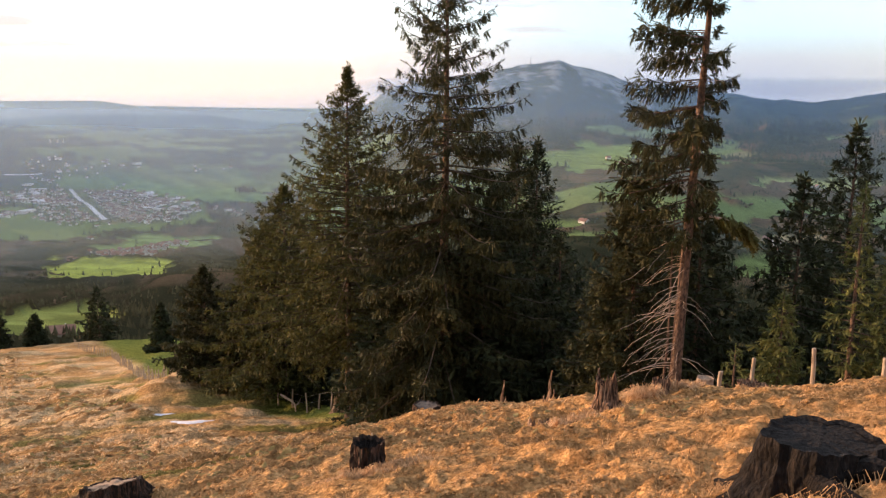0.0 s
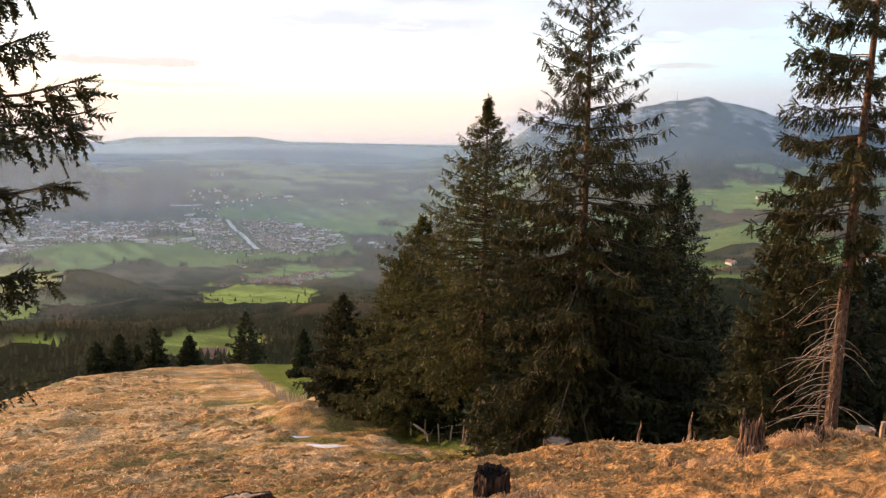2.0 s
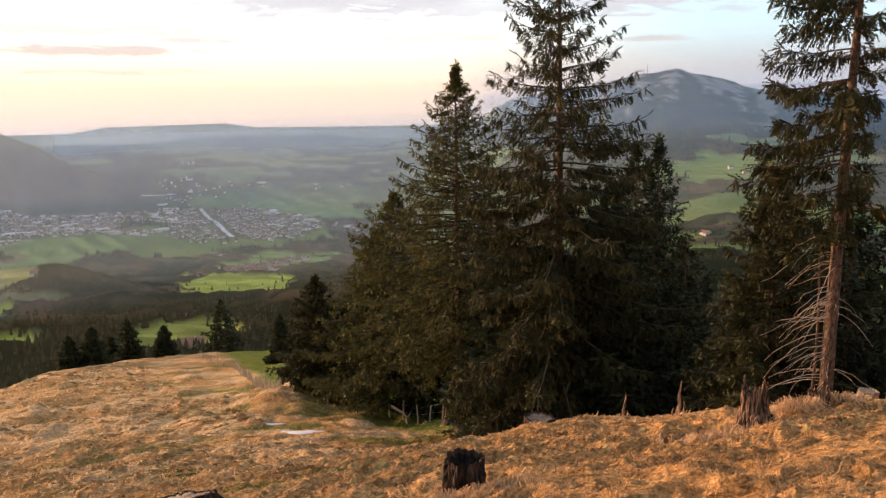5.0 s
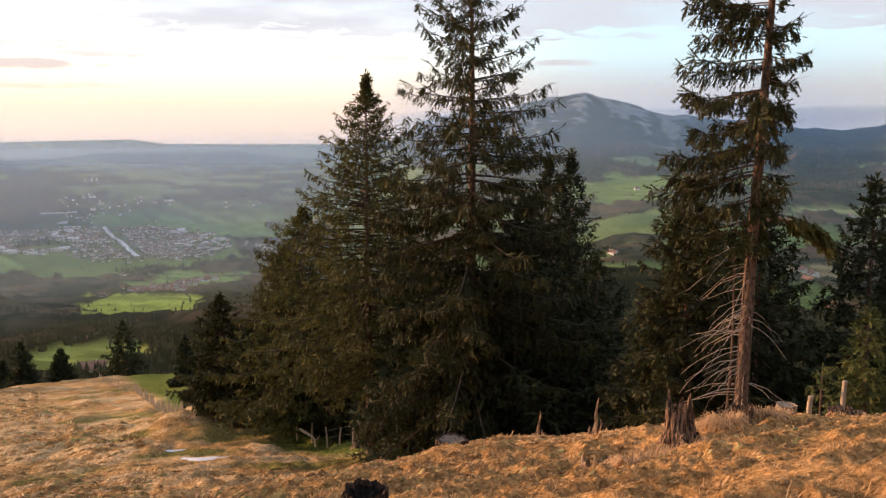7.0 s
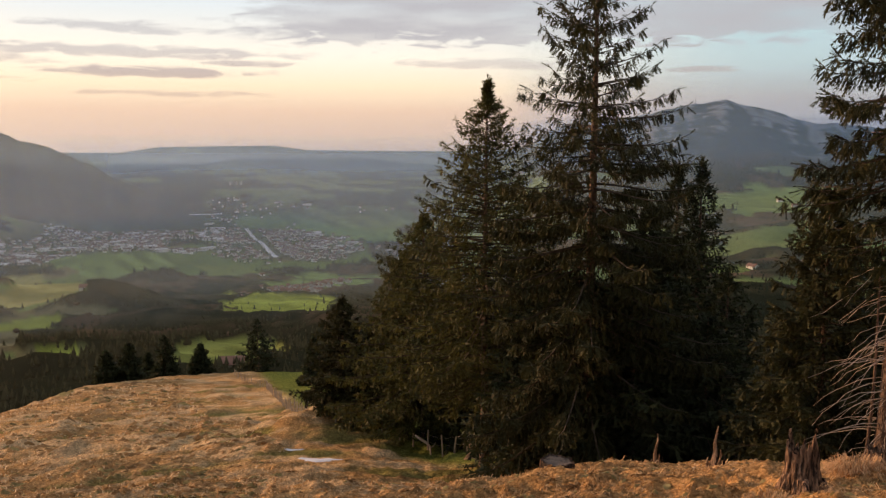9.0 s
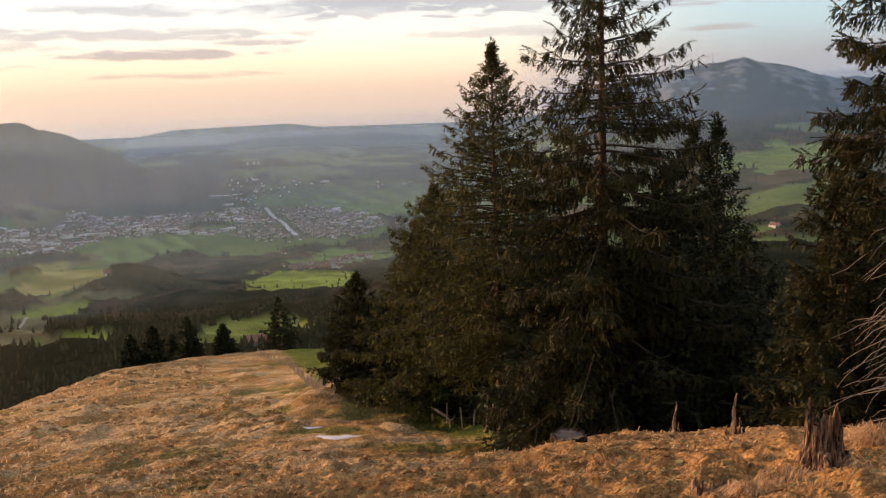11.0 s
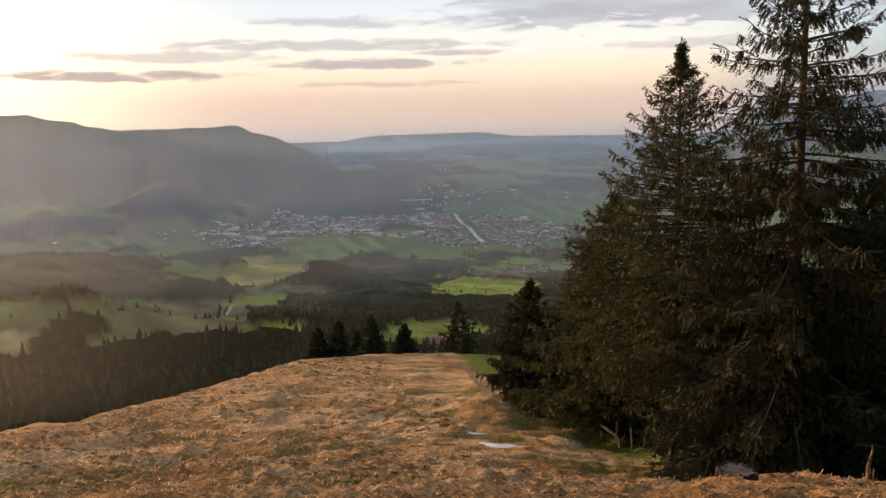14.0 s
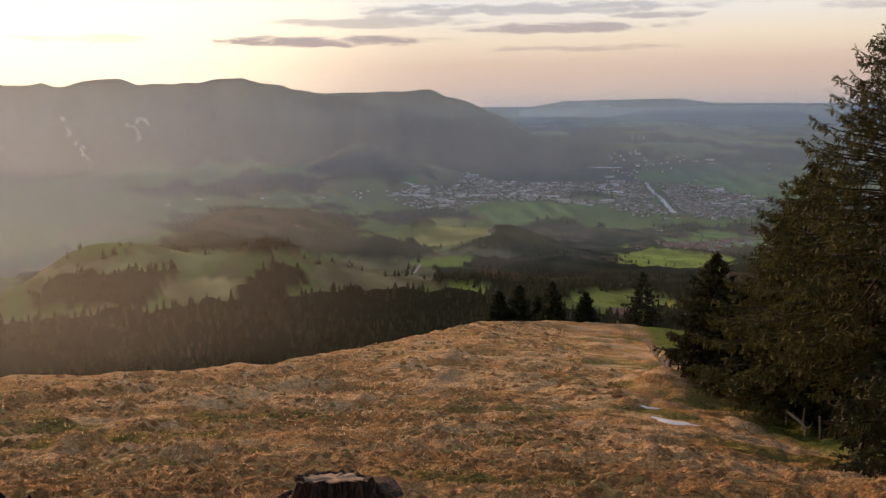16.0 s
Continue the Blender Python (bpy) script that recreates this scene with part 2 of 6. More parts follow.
M_TUFT = material("matted_grass_clumps", (0.27, 0.152, 0.060), (0.56, 0.338, 0.145), 0.95, 22.0, island=0.4, bump=1.0, bump_scale=60, translucent=0.1)
M_MOSS = material("mossy_grass", (0.18, 0.145, 0.055), (0.38, 0.29, 0.12), 0.95, 6.0, island=0.4, translucent=0.1)
M_FOREST = material("spruce_wood", (0.024, 0.027, 0.014), (0.058, 0.058, 0.030), 0.95, 0.02, island=0.3, gloss=0.0)
M_BARE = material("bare_broadleaf_wood", (0.070, 0.052, 0.036), (0.125, 0.090, 0.060), 0.95, 0.02, island=0.25, gloss=0.0)
M_WALL = material("house_render", (0.36, 0.34, 0.30), (0.74, 0.72, 0.66), 0.9, 0.05, island=0.25, per_object=0.2)
M_ROOF = material("clay_roof", (0.10, 0.070, 0.060), (0.24, 0.160, 0.130), 0.9, 0.03, island=0.35, per_object=0.3)
M_METALROOF = material("pale_hall_roof", (0.45, 0.45, 0.46), (0.68, 0.68, 0.69), 0.55, 0.02, island=0.2)
M_WIRE = material("fence_wire", (0.25, 0.24, 0.22), (0.35, 0.33, 0.3), 0.5, 20, metal=0.8)
# pale base colour stands in for the sky mirrored in the water
M_WATER = material("sky_bright_water", (0.70, 0.72, 0.74), (0.80, 0.82, 0.84), 0.22, 0.02)
M_WINDOW = material("dark_window", (0.03, 0.035, 0.04), (0.05, 0.055, 0.06), 0.2, 1.0)
M_REDROOF = material("faded_red_roof", (0.15, 0.085, 0.066), (0.25, 0.145, 0.105), 0.9, 0.3, per_object=0.25)
M_FOREST_FAR = material("far_conifers", (0.026, 0.036, 0.022), (0.050, 0.060, 0.036), 0.95, 0.01, island=0.3, gloss=0.0)
M_WOOD = material("mixed_woods", (0.032, 0.038, 0.020), (0.075, 0.072, 0.040), 0.95, 0.012, island=0.3, gloss=0.0)
M_FOREST_SHADED = material("shaded_conifers", (0.020, 0.030, 0.018), (0.042, 0.054, 0.032), 0.95, 0.012, island=0.3, gloss=0.0)
M_SCREE = material("pale_scree", (0.42, 0.41, 0.40), (0.62, 0.61, 0.60), 0.95, 0.05)
M_ROAD = material("pale_track", (0.36, 0.30, 0.22), (0.50, 0.43, 0.33), 0.95, 0.5)

# ---------------------------------------------------------------- helpers of shape


def lattice(ix, iy, seed):
    h = (ix.astype(np.int64) * 374761393 + iy.astype(np.int64) * 668265263 + seed * 1442695041) & 0xFFFFFFFF
    h = ((h ^ (h >> 13)) * 1274126177) & 0xFFFFFFFF
    return ((h ^ (h >> 16)) & 0xFFFF) / 65535.0


def vnoise(x, y, seed=0):
    """Smooth noise from -1 to 1 on the plane."""
    x, y = np.asarray(x, float), np.asarray(y, float)
    ix, iy = np.floor(x), np.floor(y)
    fx, fy = x - ix, y - iy
    fx, fy = fx * fx * fx * (fx * (fx * 6 - 15) + 10), fy * fy * fy * (fy * (fy * 6 - 15) + 10)
    a, b = lattice(ix, iy, seed), lattice(ix + 1, iy, seed)
    c, d = lattice(ix, iy + 1, seed), lattice(ix + 1, iy + 1, seed)
    return (a + (b - a) * fx + (c - a) * fy + (a - b - c + d) * fx * fy) * 2 - 1


def fbm(x, y, seed=0, octaves=4):
    total, amp = 0, 0.5
    for k in range(octaves):
        total = total + amp * vnoise(x * 2 ** k + 17.3 * k, y * 2 ** k - 9.1 * k, seed + k)
        amp *= 0.5
    return total


def smooth(a, b, x):
    t = np.clip((np.asarray(x, float) - a) / (b - a), 0, 1)
    return t * t * (3 - 2 * t)


def mesh_object(name, verts, faces, mat, parent=None, label="", shade=False):
    """One mesh object out of arrays of points and of faces (all triangles or all quads)."""
    me = bpy.data.meshes.new(name)
    verts, faces = np.asarray(verts, np.float32), np.asarray(faces, np.int32)
    n = faces.shape[1]
    me.vertices.add(len(verts)); me.vertices.foreach_set("co", verts.ravel())
    me.loops.add(faces.size); me.loops.foreach_set("vertex_index", faces.ravel())
    me.polygons.add(len(faces))
    me.polygons.foreach_set("loop_start", np.arange(0, faces.size, n, dtype=np.int32))
    me.polygons.foreach_set("use_smooth", np.full(len(faces), shade))
    me.update(calc_edges=True)
    me.materials.append(mat)
    ob = new(name, me)
    if parent is not None:
        ob.parent = parent
    if label:
        ob["label"] = label
    return ob


def tubes(paths, radii, sides=5):
    """Closed-off tapering tubes. paths (n, k, 3), radii (n, k). Quads."""
    paths, radii = np.asarray(paths, float), np.asarray(radii, float)
    n, k, _ = paths.shape
    t = np.gradient(paths, axis=1)
    t /= np.linalg.norm(t, axis=2, keepdims=True) + 1e-9
    ref = np.where(np.abs(t[..., 2:3]) > 0.9, np.array([1.0, 0, 0]), np.array([0, 0, 1.0]))
    u = np.cross(t, ref); u /= np.linalg.norm(u, axis=2, keepdims=True) + 1e-9
    v = np.cross(t, u)
    a = np.linspace(0, 2 * np.pi, sides, endpoint=False)
    ring = u[:, :, None] * np.cos(a)[:, None] + v[:, :, None] * np.sin(a)[:, None]
    pts = paths[:, :, None] + ring * radii[:, :, None, None]
    base = (np.arange(n) * k * sides)[:, None, None] + (np.arange(k - 1) * sides)[None, :, None]
    j = np.arange(sides)[None, None]
    j2 = (np.arange(sides) + 1) % sides
    q = np.stack([base + j, base + j2, base + sides + j2, base + sides + j], -1)
    return pts.reshape(-1, 3), q.reshape(-1, 4)


def crown_object(limbs, needles, wood, leaf, parent):
    """Limbs and needles of one crown, as one mesh in two materials."""
    lv, lq = limbs
    nv, nf = needles
    lt = np.concatenate([lq[:, [0, 1, 2]], lq[:, [0, 2, 3]]])
    ob = mesh_object("crown", np.concatenate([lv, nv]), np.concatenate([lt, nf + len(lv)]), wood, parent)
    ob.data.materials.append(leaf)
    ob.data.polygons.foreach_set("material_index", np.concatenate([np.zeros(len(lt), np.int32), np.ones(len(nf), np.int32)]))
    return ob

# ---------------------------------------------------------------- the land
CX, CY = 2.5, 5.0
CREST_AZ = (-180, -110, -90, -75, -57, -47, -39, -34, -29, -25, -21, -17, -10, -5, 0, 3, 6, 9, 13, 17, 24, 30, 38, 50, 65, 180)
CREST_S = (-0.10, -0.10, -0.20, -0.27, -0.292, -0.312, -0.314, -0.302, -0.286, -0.270, -0.268, -0.268, -0.272, -0.30, -0.350, -0.380,
           -0.383, -0.373, -0.363, -0.346, -0.333, -0.320, -0.290, -0.22, -0.1, -0.10)
CREST_R = (60, 60, 70, 75, 75, 75, 80, 95, 120, 145, 150, 155, 150, 120, 60, 36, 22, 22, 22, 20, 18, 18, 18, 18, 30, 60)
SKY_AZ = (-180, -120, -90, -70, -60, -55, -52.7, -52, -50.4, -48.2, -47.4, -45, -40.9, -39.5, -36.2, -33.3, -28.8, -27.3, -25, -22, -19.8, -12.6,
          -10.5, -4.3, 1.4, 4.2, 6.1, 12.1, 15, 16.9, 19.4, 21.3, 27.6, 30.3, 32.5, 36.4, 50, 90, 180)
SKY_S = (-0.015, -0.015, -0.015, -0.015, -0.015, -0.015, -0.015, -0.015, -0.015, -0.015, -0.015, -0.015, -0.015, -0.015, -0.015, -0.015, -0.015, -0.015, -0.015, -0.015,
         -0.009, -0.007, -0.012, -0.013, -0.013, -0.008, 0.015, 0.029, 0.041, 0.045, 0.034, 0.022, 0.010, 0.003, 0.002, 0.012, 0.02, 0.03, 0.03)
LEFT_R = (0, 75, 160, 300, 500, 780, 1100, 1500, 2000, 2350, 6000)
LEFT_Z = (-30, -42, -66, -110, -165, -212, -247, -300, -380, -407, -407)
RIGHT_R = (0, 25, 45, 100, 200, 400, 800, 1200, 1800, 2500, 3200, 4000, 6000)
RIGHT_Z = (-4, -10, -17, -40, -78, -120, -190, -222, -246, -215, -170, -90, -60)
# wooded and grassy rises in the valley: bearing, distance, height, width
RISES = ((-41.3, 1950, 100, 170), (-37.0, 2000, 55, 110), (-50, 1060, 40, 85), (-45.8, 1450, 46, 150), (-39.5, 1000, 26, 60), (-26.8, 1750, 52, 115), (-31.5, 1650, 30, 120),
         (-22.4, 2880, 78, 150), (-16.2, 3300, 26, 110), (-40, 3600, 70, 190), (-33, 3600, 150, 140), (-48, 3640, 60, 160),
         (-5, 3080, 85, 150), (-20.5, 1500, 45, 160), (20, 1500, 30, 200), (29, 2300, 60, 300))
# the long ridge across the valley: bearing and height of its skyline
RIDGE_AZ = (-180, -70, -60, -55, -52.7, -52, -50.4, -48.2, -47.4, -45, -40.9, -39.5, -36.2, -33.3, -28.8, -27.3, -25, -22, -20, -18, -16)
RIDGE_S = (0.03, 0.02, 0.018, 0.014, 0.015, 0.010, 0.017, 0.020, 0.014, 0.015, 0.020, 0.014, 0.003, 0.004, 0.005, -0.003, -0.018, -0.046, -0.064, -0.082, -0.11)


def polar(x, y):
    dx, dy = np.asarray(x, float) - CX, np.asarray(y, float) - CY
    return np.hypot(dx, dy), np.degrees(np.arctan2(dx, dy))


def place(az, r):
    return CX + r * math.sin(radians(az)), CY + r * math.cos(radians(az))


def hummocks(x, y, r):
    """Scattered mounds, knobs and cattle steps, larger further out on the slope."""
    w = 0.5 * vnoise(x / 7, y / 7, 42)
    mound = 0.50 * smooth(0.12, 0.75, vnoise(x / 4.0 + w, y / 5.0 - w, 24)) * smooth(22, 48, r)
    knob = 0.26 * smooth(0.10, 0.70, vnoise(x / 2.0 + w, y / 2.4, 25)) * smooth(10, 22, r)
    step = 0.34 * (0.45 - np.abs(vnoise(x / 6.5 + w, y / 1.3 + 2 * w, 26))) * smooth(8, 18, r) * (1 - smooth(60, 100, r))
    track = 0.50 * (0.45 - np.abs(vnoise(x / 14.0, y / 2.7 + 2 * w, 27))) * smooth(35, 60, r)
    az = np.degrees(np.arctan2(np.asarray(x, float) - CX, np.asarray(y, float) - CY))
    edge = np.interp(az, (-16, -9), (1.0, 0.35))
    return (mound * edge + knob + step + track - 0.12 * smooth(10, 30, r)) * (1 - 0.9 * np.exp(-((x + 4.6) ** 2 + (y - 41) ** 2) / 14))


def ground(x, y, fine=True):
    """Height of the land."""
    x, y = np.asarray(x, float), np.asarray(y, float)
    r, az = polar(x, y)
    xc, yc = np.clip(x, -14, 14), np.clip(y, -12, 34)
    near = 0.573 + 0.2495 * xc - 0.2906 * yc - 0.00708 * xc * xc - 0.00607 * xc * yc - 0.00067 * yc * yc
    near = near + 0.1 * (x - xc) - 0.3 * (y - yc)
    rc, sm = np.interp(az, CREST_AZ, CREST_R), np.interp(az, CREST_AZ, CREST_S)
    rr = np.maximum(r, 1.0)
    k = np.interp(az, (-60, -10, 0, 6, 12), (0.078, 0.078, 0.07, 0.045, 0.034))
    s = np.where(rr < rc, sm - k * np.log(rc / np.minimum(rr, rc)), sm - 0.35 * (np.maximum(rr - rc, 0) / rc) ** 1.6)
    mid = 0.5 + s * rr
    z = near + (mid - near) * smooth(9, 24, r)
    behind = smooth(62, 95, np.abs(az))
    back = 0.75 + 0.12 * x - 0.31 * y
    back = 300 * np.tanh(back / 300)
    z = z + (back - z) * behind * smooth(2, 14, r)
    # the valley beyond the brow
    side = smooth(-3, 7, az)
    v = np.interp(r, LEFT_R, LEFT_Z) * (1 - side) + np.interp(r, RIGHT_R, RIGHT_Z) * side
    hills = smooth(250, 700, r) * (1 - smooth(2300, 2700, r)) * (44 - 18 * smooth(0, 8, az)) + smooth(2900, 3600, r) * smooth(4, 12, az) * 26
    v = v + hills * fbm(x / 380, y / 380, 5, 4) * 1.6
    for a, d, h, w in RISES:
        px, py = place(a, d)
        v = v + h * np.exp(-((x - px) ** 2 + (y - py) ** 2) / (2 * w * w))
    end = np.interp(az, SKY_AZ, SKY_S) * 4850 + 0.5 + 14 * fbm(az * 0.9, 0 * az, 14, 4) * smooth(3, 8, az)
    start = np.interp(az, (-60, -27, -20, 0, 6, 40), (4000, 4000, 4000, 4000, 3600, 2600))
    t = np.clip((r - start) / (4850 - start), 0, 1)
    p = np.interp(az, (-60, -26, -20, 2, 8, 24, 40), (0.9, 0.9, 0.9, 0.9, 1.7, 1.3, 1.2))
    v = v + (end - v) * t ** p
    v = v + t * (1 - t) * (120 * fbm(x / 170, y / 170, 11, 5) - 150 * np.abs(fbm(az * 0.55, r / 700, 16, 4))) * smooth(4, 8, az)
    crown = np.interp(az, RIDGE_AZ, RIDGE_S) * 4350 + 0.5 + 12 * fbm(az * 0.8, 0 * az, 17, 5) + 4 * np.abs(fbm(az * 5, 0 * az, 19, 3))
    # meadows rise gently to the ridge's foot
    apron = 80 * smooth(3150, 3900, r) * smooth(-23, -29, az)
    v = v + apron * (1 - smooth(4000, 4350, r))
    foot = np.interp(az, (-38, -29), (3860, 4030)) + 150 * fbm(az / 2.6, 0 * az, 18, 4)
    t = np.clip((r - foot) / (4350 - foot), 0, 1)
    spur = 1 + 0.55 * fbm(az / 3.2, r / 900, 12, 3)
    flank = apron - 407 + (crown + 407 - apron) * np.clip(t, 0, 1) ** np.clip(1.25 * spur, 0.7, 2.2)
    flank = flank + t * (1 - t) * 170 * fbm(x / 200, y / 200, 13, 5)
    flank = np.where(r > 4350, crown - (r - 4350) * 0.9, flank)
    v = np.where(az < -15, np.maximum(v, flank), v)
    v = np.where(r > 4850, v - (r - 4850) * 1.5, v)
    v = v * (1 - behind) + (z - 5) * behind
    top = np.where(r > rc, np.maximum(z, v), z)
    top = np.where((r > rc * 2.6) & (behind < 0.5), v, top)
    top = top + 1.8 * np.exp(-((x + 5) ** 2 + (y - 59) ** 2) / 128)
    if fine:
        f = 1 - smooth(180, 320, r)
        warp = 0.6 * vnoise(x / 3, y / 3, 41)
        f = f * (1 - np.exp(-((x + 4.1) ** 2 + (y - 42.2) ** 2) / 1.6) - np.exp(-((x + 6.2) ** 2 + (y - 45.8) ** 2) / 0.8))
        calm = np.interp(az, (8, 16), (1.0, 0.42))
        top = top + np.interp(az, (-2, 8), (1.0, 0.4)) * calm * f * hummocks(x, y, r) * (1 - 0.55 * smooth(0.7, 1.0, r / rc))
        calm = 1 - (1 - calm) * smooth(11, 15, r)
        # terracettes along the contour, then lumps and tufts
        step = 0.5 - np.abs(vnoise(x / 2.3 + warp, y / 0.85 + 0.8 * warp, 37))
        lump = 0.40 - np.abs(vnoise(x / 0.62 + warp, y / 0.42, 35))
        tuft = 0.40 - np.abs(vnoise(x / 0.27, y / 0.20, 36))
        top = top + f * calm * (0.20 * fbm(x / 6.0 + warp, y / 4.2, 21, 3) + 0.10 * fbm(x / 1.4, y / 0.9 + warp, 31, 3) + np.interp(az, (-5, 4), (0.20, 0.22)) * step * smooth(5, 14, r)
                                + (1 - smooth(45, 90, r)) * 0.20 * lump + (1 - smooth(16, 34, r)) * 0.10 * tuft) * smooth(0.5, 3, r)
        top = top - 0.06 * (1 - calm) * 2 * (1 - smooth(30, 60, r)) * smooth(12, 17, r)
    return top


def height(x, y):
    return float(ground(np.array([x]), np.array([y]))[0])


def dip(x, y, r):
    return (ground(x, y, False) - 0.5) / np.maximum(r, 1)


def wander(x, y, az, d):
    """Bearings and dips bent out of true, for uneven edges of woods and fields."""
    return az + 2.2 * fbm(x / 130, y / 130, 54, 3), d + 0.013 * fbm(x / 170 + 7, y / 170, 55, 3)


def oval(az, d, a0, d0, da, dd):
    """1 in the middle of an oval of bearings and dips, 0 on its edge."""
    return 1 - ((az - a0) / da) ** 2 - ((d - d0) / dd) ** 2


# open meadows in the woods: bearing, dip, half width, half depth, colour
# the bright yellow-green at bearing -12.6 has its sunlight put into the colour
MEADOWS = ((-46.5, -0.184, 6.0, 0.014, (0.16, 0.19, 0.085)), (-43.8, -0.219, 2.9, 0.014, (0.26, 0.23, 0.11)), (-33.2, -0.214, 4.6, 0.022, (0.15, 0.14, 0.08)),
           (-27.8, -0.167, 2.3, 0.019, (0.26, 0.24, 0.09)), (-27.3, -0.203, 2.1, 0.006, (0.20, 0.24, 0.06)), (-27.6, -0.235, 1.5, 0.008, (0.24, 0.30, 0.06)),
           (-22.4, -0.132, 4.2, 0.014, (0.13, 0.19, 0.07)), (-53.0, -0.182, 2.6, 0.006, (0.20, 0.18, 0.10)), (-12.6, -0.194, 4.2, 0.012, (0.27, 0.31, 0.065)),
           (-9.8, -0.166, 3.3, 0.007, (0.14, 0.20, 0.07)), (-15.5, -0.249, 4.2, 0.018, (0.19, 0.22, 0.06)), (-9.0, -0.095, 6.5, 0.014, (0.14, 0.21, 0.08)),
           (-24.8, -0.192, 2.0, 0.006, (0.12, 0.12, 0.07)), (-4.8, -0.113, 2.3, 0.010, (0.13, 0.19, 0.07)), (-36.5, -0.125, 5.0, 0.008, (0.12, 0.16, 0.07)),
           (18.8, -0.071, 3.4, 0.010, (0.13, 0.185, 0.06)), (21.5, -0.060, 2.6, 0.008, (0.15, 0.21, 0.06)), (30.5, -0.180, 2.4, 0.016, (0.10, 0.14, 0.05)),
           (31.0, -0.150, 3.0, 0.010, (0.18, 0.15, 0.08)), (24.5, -0.128, 2.2, 0.008, (0.14, 0.18, 0.05)), (33.5, -0.086, 5.0, 0.005, (0.18, 0.20, 0.08)),
           (17.5, -0.143, 2.2, 0.006, (0.15, 0.19, 0.055)), (22.0, -0.034, 3.0, 0.006, (0.13, 0.17, 0.08)))
WOODS = ((-33.0, -0.080, 4.4, 0.022), (-44.0, -0.100, 4.5, 0.010), (-39.6, -0.154, 7.0, 0.030), (-31.7, -0.181, 4.6, 0.016), (-50.2, -0.203, 4.2, 0.032), (-39.3, -0.222, 2.2, 0.022),
         (-37.9, -0.266, 20, 0.026), (-20.5, -0.184, 6.2, 0.038), (-26.7, -0.222, 3.8, 0.008), (-40.2, -0.100, 4.3, 0.013),          (-18.0, -0.118, 1.8, 0.005), (-26.6, -0.129, 2.9, 0.005), (-29.3, -0.145, 3.8, 0.007), (-3.0, -0.125, 3.4, 0.026),
         (-13, -0.217, 7.8, 0.014), (-8.3, -0.156, 6.2, 0.006))


def open_land(x, y):
    """Above 0 where the land is open, below 0 under woods."""
    r, az = polar(x, y)
    d = dip(x, y, r)
    n = fbm(x / 240, y / 240, 51, 4)
    m = fbm(x / 90, y / 90, 52, 4) * 0.6
    o = np.where((d < -0.158) & (az > -24.5), -0.4 + n * 0.7, np.where(d < -0.158, 0.22 + n * 0.5, 0.5 + n * 0.3))
    o = np.where((r > 3860) & (az < -15) & (d > -0.09), -0.05 + n - 0.5 * smooth(3930, 4150, r), o)
    o = np.where(az > 3, -0.24 + n * 1.1 - 0.2 * smooth(3600, 4200, r) - 0.4 * smooth(-0.15, -0.2, d), o)
    wa, wd = wander(x, y, az, d)
    for a0, d0, da, dd in WOODS:
        b = np.where(r < 3800, oval(wa, wd, a0, d0, da, dd) + m, -1)
        o = np.where(b > 0, np.minimum(o, -b), o)
    for a0, d0, da, dd, _ in MEADOWS:
        b = oval(wa, wd, a0, d0, da, dd) + m
        o = np.where(b > 0, np.maximum(o, b), o)
    o = np.where((d < -0.243) & (az < -21) & (r > 320), np.minimum(o, -0.2), o)
    r0 = np.interp(az, CREST_AZ, CREST_R) * 1.25
    return np.where(r < np.minimum(r0, 200), 1.0, o)


